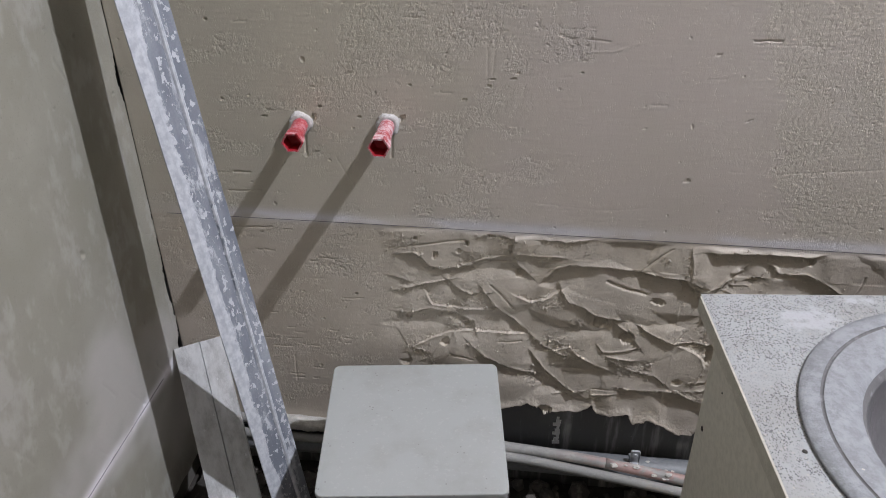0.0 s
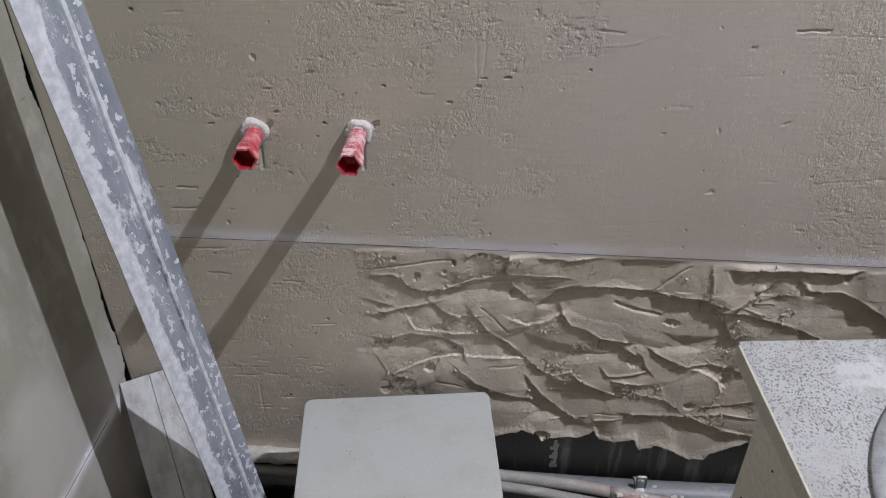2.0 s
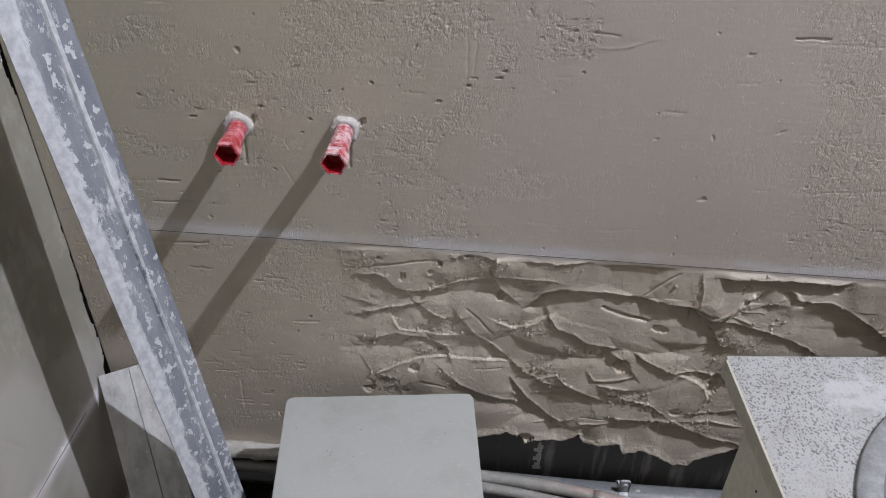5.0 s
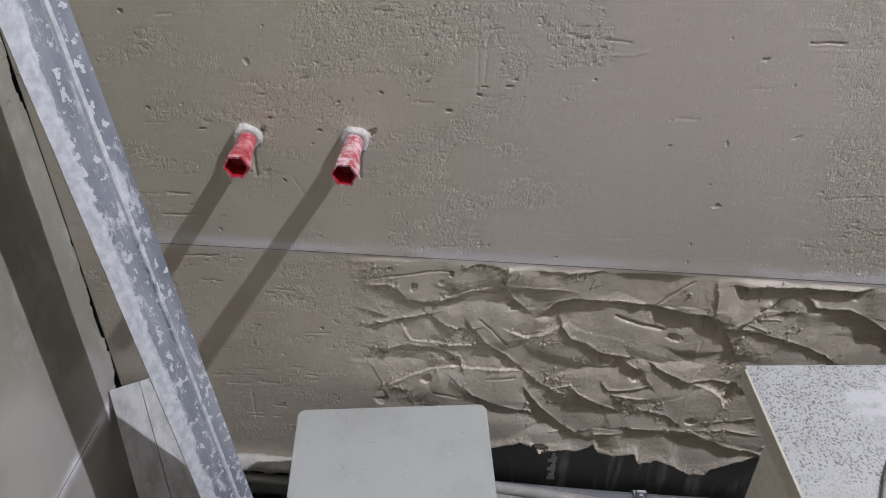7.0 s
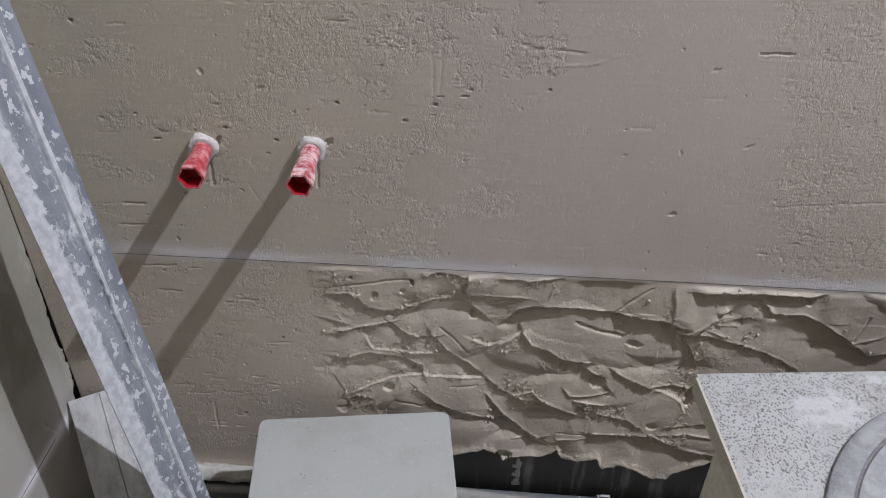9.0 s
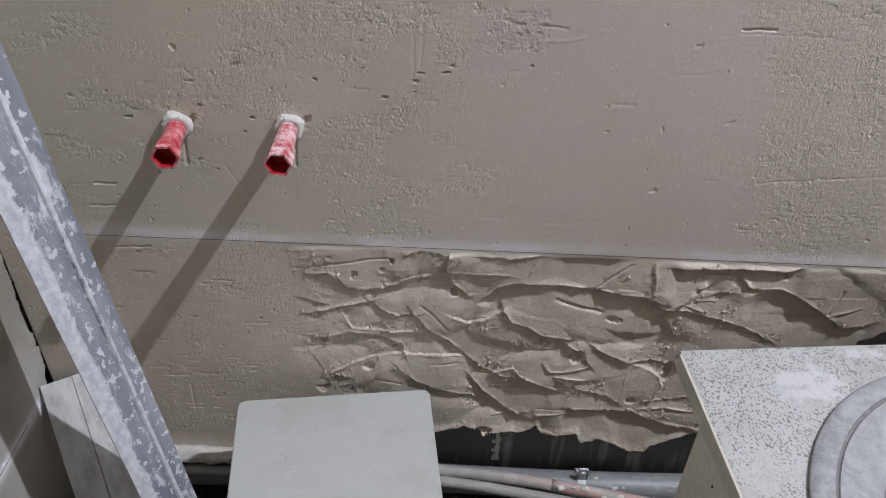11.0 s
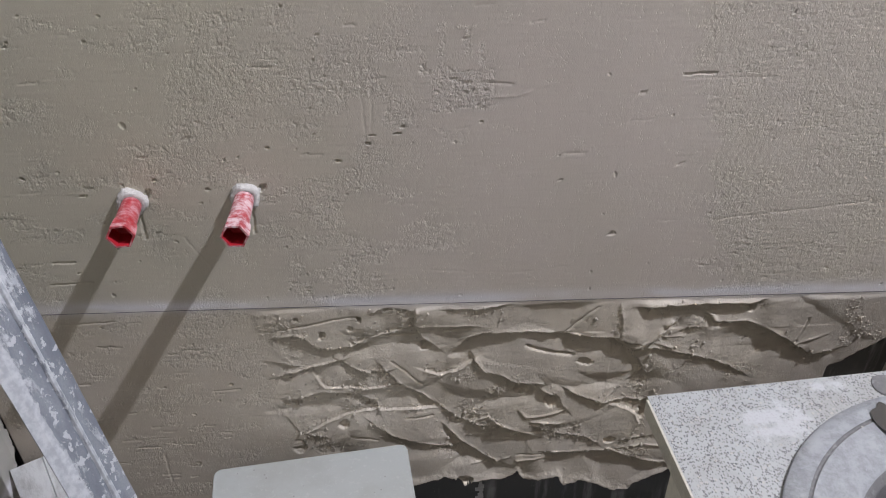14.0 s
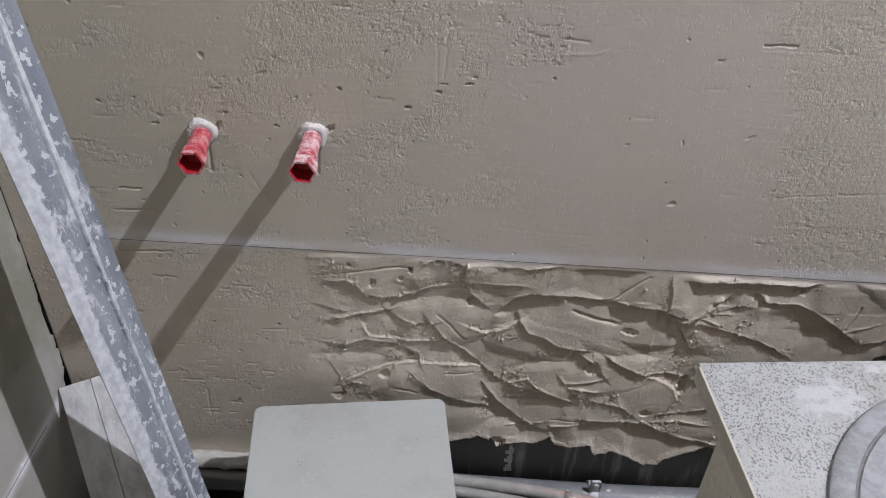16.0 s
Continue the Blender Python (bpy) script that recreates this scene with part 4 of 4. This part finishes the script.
for x in (0.159, 0.433):
    door = part("door", box((0.27, 0.016, 0.68), (x, -0.569, 0.48), 0.002), cabinet_board, cabinet)
    part("handle", box((0.012, 0.014, 0.12), (x + (0.1 if x < 0.3 else -0.1), -0.584, 0.66), 0.003), zinc, door, "plain metal handle")

BASIN = (0.297, -0.289)
top = thing("countertop", "white terrazzo countertop with dark chips and plaster dust", "countertop", VANITY)
bm = bmesh.new()
N = 120
hole = [(BASIN[0] + 0.225 * math.cos(2 * math.pi * k / N), BASIN[1] + 0.225 * math.sin(2 * math.pi * k / N)) for k in range(N)]


def to_rim(k):
    """The slab's outline in the direction of the k-th corner of the hole."""
    a = 2 * math.pi * k / N
    c, s = math.cos(a), math.sin(a)
    reach = min(((0.6 if c > 0 else 0.0) - BASIN[0]) / c if abs(c) > 1e-9 else 9, ((0.0 if s > 0 else -0.585) - BASIN[1]) / s if abs(s) > 1e-9 else 9)
    return (BASIN[0] + reach * c, BASIN[1] + reach * s)


corners = [(0.0, 0.0), (0.6, 0.0), (0.6, -0.585), (0.0, -0.585)]
outline = [to_rim(k) for k in range(N)]
for c in corners:
    outline[min(range(N), key=lambda k: (outline[k][0] - c[0]) ** 2 + (outline[k][1] - c[1]) ** 2)] = c
SLAB = 24
grid = [[bm.verts.new((h[0] + (o[0] - h[0]) * n / SLAB, h[1] + (o[1] - h[1]) * n / SLAB, 0.850)) for h, o in zip(hole, outline)] for n in range(SLAB + 1)]
under = [[bm.verts.new((v.co.x, v.co.y, 0.8262)) for v in ring] for ring in (grid[0], grid[-1])]
for lo, hi in [*zip(grid, grid[1:]), (under[0], grid[0]), (grid[-1], under[1]), (under[1], under[0])]:
    for k in range(N):
        bm.faces.new((lo[k], hi[k], hi[(k + 1) % N], lo[(k + 1) % N])).material_index = 1 if lo is grid[-1] else 0
bmesh.ops.recalc_face_normals(bm, faces=bm.faces)
slab = part("slab", bm, terrazzo, top)
slab.data.materials.append(slab_edge)
layer = slab.data.attributes.new("chalk", "FLOAT", "POINT")
for v, d in zip(slab.data.vertices, layer.data):
    x, y = v.co.x, v.co.y
    d.value = max(0.0, 1.1 * math.exp(-((x - 0.125) / 0.055) ** 2 - ((y + 0.06) / 0.035) ** 2), 0.9 * math.exp(-((x - 0.22) / 0.05) ** 2 - ((y + 0.015) / 0.012) ** 2)) * (0.8 + 0.5 * noise.noise(Vector((x * 60, y * 60, 0))))
bm = box((0.0035, 0.575, 0.0235), (-0.0010, -0.2925, 0.8380), 0.0008)
part("edge_band", bm, slab_edge, top, "beige edge of the slab")
bm = bmesh.new()
bmesh.ops.create_icosphere(bm, subdivisions=2, radius=0.0034)
for v in bm.verts:
    v.co = Vector((v.co.x, v.co.y * 0.8, v.co.z * 0.4)) * (1 + 0.3 * noise.noise(v.co * 400)) + Vector((0.039, -0.297, 0.8505))
part("dark_chip", bm, hole_dark, top, "dark round chip in the terrazzo")
tap = lathe([(0.0, 0.0018), (0.012, 0.0018), (0.0175, 0.0014), (0.019, -0.001)], 32)
part("tap_hole", tap, groove_dirt, top, "grey plugged tap hole").matrix_local = pose(0.286, -0.024, 0.850)

basin = thing("wash_basin", "round grey wash basin covered with plaster dust set in terrazzo", "basin", VANITY @ pose(*BASIN, 0.850))
rim = lathe([(0.2225, -0.014), (0.2475, 0.000), (0.2490, 0.0035), (0.2475, 0.0062), (0.2360, 0.0070), (0.2250, 0.0066)], 128)
part("rim", rim, basin_grey, basin, "raised outer rim", smooth=True)
part("groove", lathe([(0.2250, 0.0066), (0.2240, 0.0044), (0.2218, 0.0042), (0.2205, 0.0060)], 128), groove_dirt, basin, "dirty groove inside the rim", smooth=True)
dish = lathe([(0.2205, 0.0060), (0.2120, 0.0052), (0.1950, 0.0015), (0.1820, -0.0035), (0.1755, -0.0085)], 128)
part("dish", dish, basin_grey, basin, "sloping dusty inner ledge", smooth=True)
bowl = lathe([(0.1755, -0.0085), (0.1715, -0.0125), (0.1680, -0.0185)], 128)
part("bowl_edge", bowl, groove_dirt, basin, "grimy bowl edge", smooth=True)
bowl = lathe([(0.1680, -0.0185), (0.1620, -0.045), (0.1450, -0.085), (0.1100, -0.115), (0.0600, -0.128), (0.0230, -0.131)], 128)
part("bowl", bowl, basin_bowl, basin, "dark glossy bowl", smooth=True)
# flat dark two-lobed spot laid on the rim
bm = bmesh.new()
bmesh.ops.create_circle(bm, cap_ends=True, segments=40, radius=1.0)
for v in bm.verts:
    a = math.atan2(v.co.y, v.co.x)
    r = 1 + 0.22 * math.sin(2 * a + 0.6) + 0.14 * math.sin(3 * a)
    v.co = (0.012 * r * math.cos(a) + 0.004 * math.sin(a), 0.021 * r * math.sin(a), 0.0)
part("dark_spot", bm, hole_dark, basin, "dark two-lobed spot on the rim").matrix_local = pose(-0.050, 0.214, 0.0078, 3, 0, 12)
part("drain", lathe([(0.0230, -0.131), (0.0200, -0.129), (0.0150, -0.133), (0.0, -0.134)], 32), zinc, basin, "metal drain")
for k in range(34):
    a, r = pick.uniform(0, 6.28), pick.uniform(0.12, 0.225)
    z = 0.0055 if r > 0.21 else -0.0035 if r > 0.178 else -0.10 if r < 0.14 else -0.055
    if 0.14 < r < 0.178:
        continue
    z = np.interp(r, (0.11, 0.145, 0.1755, 0.182, 0.195, 0.22, 0.231), (-0.115, -0.085, -0.0085, -0.0035, 0.0015, 0.006, 0.0062))
    bm = bmesh.new()
    bmesh.ops.create_icosphere(bm, subdivisions=1, radius=pick.uniform(0.001, 0.0028))
    for v in bm.verts:
        v.co = Vector((v.co.x * 1.5, v.co.y, v.co.z * 0.5)) + Vector((r * math.cos(a), r * math.sin(a), z))
    part("plaster_speck", bm, crust, basin)


# ---- stool ----
stool = thing("stool", "low stool with a square white dusty pitted top", "stool", pose(0.235, 0.998, 0, 0, 0, 7.5))


def rounded_slab(width, depth, low, high, radius, edge):
    bm = bmesh.new()
    rings = []
    for inset, z in ((edge, low), (0.0, low + edge), (0.0, high - edge), (edge * 0.3, high - edge * 0.3), (edge, high)):
        ring = []
        for cx, cy, a0 in ((1, 1, 0), (-1, 1, 90), (-1, -1, 180), (1, -1, 270)):
            for k in range(7):
                a = radians(a0 + 15 * k)
                ring.append(bm.verts.new((cx * (width / 2 - radius) + (radius - inset) * math.cos(a), cy * (depth / 2 - radius) + (radius - inset) * math.sin(a), z)))
        rings.append(ring)
    for lo, hi in zip(rings, rings[1:]):
        for k in range(28):
            bm.faces.new((lo[k], lo[(k + 1) % 28], hi[(k + 1) % 28], hi[k]))
    bm.faces.new(rings[-1])
    bm.faces.new(rings[0][::-1])
    bmesh.ops.recalc_face_normals(bm, faces=bm.faces)
    return bm


part("top", rounded_slab(0.322, 0.326, 0.4625, 0.4725, 0.014, 0.0022), stool_white, stool, "white dusty square top")
part("under_top", rounded_slab(0.318, 0.322, 0.447, 0.4615, 0.014, 0.002), stool_white, stool)
for sx in (-1, 1):
    for sy in (-1, 1):
        bm = box((0.034, 0.034, 0.447 - GROUND + 0.006), (sx * 0.125, sy * 0.125, (0.447 + GROUND - 0.006) / 2), 0.004)
        part("leg", bm, stool_white, stool)


# ---- aluminium rules leaning in the corner ----
def bar(section, low, high, front, material_of, name, label, category, finish=0.0):
    """A long bar with the given cross-section (across, out) between two points; front: the way its face looks."""
    axis = (Vector(high) - Vector(low)).normalized()
    face = (Vector(front) - axis * axis.dot(Vector(front))).normalized()
    across = axis.cross(face)
    m = Matrix((across, face, axis)).transposed().to_4x4()
    m.translation = low
    size = (Vector(high) - Vector(low)).length
    ob = thing(name, label, category, m)
    for part_name, points, material in section:
        bm = bmesh.new()
        steps = 60
        rings = []
        for n in range(steps + 1):
            z = size * n / steps
            rings.append([bm.verts.new((a + finish * noise.noise(Vector((a * 60, z * 25, 1))), o + finish * noise.noise(Vector((a * 60, z * 25, 7))), z)) for a, o in points])
        count = len(points)
        for lo, hi in zip(rings, rings[1:]):
            for k in range(count):
                bm.faces.new((lo[k], lo[(k + 1) % count], hi[(k + 1) % count], hi[k]))
        bm.faces.new(rings[0][::-1])
        bm.faces.new(rings[-1])
        bmesh.ops.recalc_face_normals(bm, faces=bm.faces)
        part(part_name, bm, material, ob)
    return ob


# across runs to the picture's right, out towards the room
rule = [
    ("flange", [(-0.041, -0.004), (-0.037, -0.006), (-0.0250, -0.006), (-0.0250, 0.0015), (-0.0270, 0.0015), (-0.041, -0.001)], splashed_metal),
    ("web", [(-0.0250, -0.022), (0.010, -0.022), (0.010, -0.0015), (-0.0250, 0.0010)], splashed_metal),
    ("rib", [(0.010, -0.022), (0.0175, -0.022), (0.0175, 0.0002), (0.0160, 0.0020), (0.0125, 0.0017), (0.010, -0.0008)], splashed_metal),
    ("blade", [(0.0175, -0.044), (0.0400, -0.044), (0.0412, -0.006), (0.0405, -0.0045), (0.0175, -0.001)], splashed_metal),
]
bar(rule, (0.005, 0.986, GROUND), (-0.199, 1.083, 1.60), (0.825, -0.565, 0.0), None, "plastering_rule",
    "grey aluminium plastering rule splashed white, leaning in the corner", "plastering rule", 0.0006)
small = [
    ("face", [(-0.058, -0.012), (-0.006, -0.012), (-0.006, 0.0), (-0.058, 0.0)], board_metal),
    ("fold", [(-0.0045, -0.014), (0.040, -0.014), (0.040, -0.003), (-0.0045, -0.0015)], board_metal),
]
bar(small, (-0.045, 0.852, GROUND), (-0.236, 1.178, 0.476), (0.15, -0.75, 0.66), None, "aluminium_board",
    "dusty grey aluminium straightedge leaning against the corner", "straightedge", 0.0004)
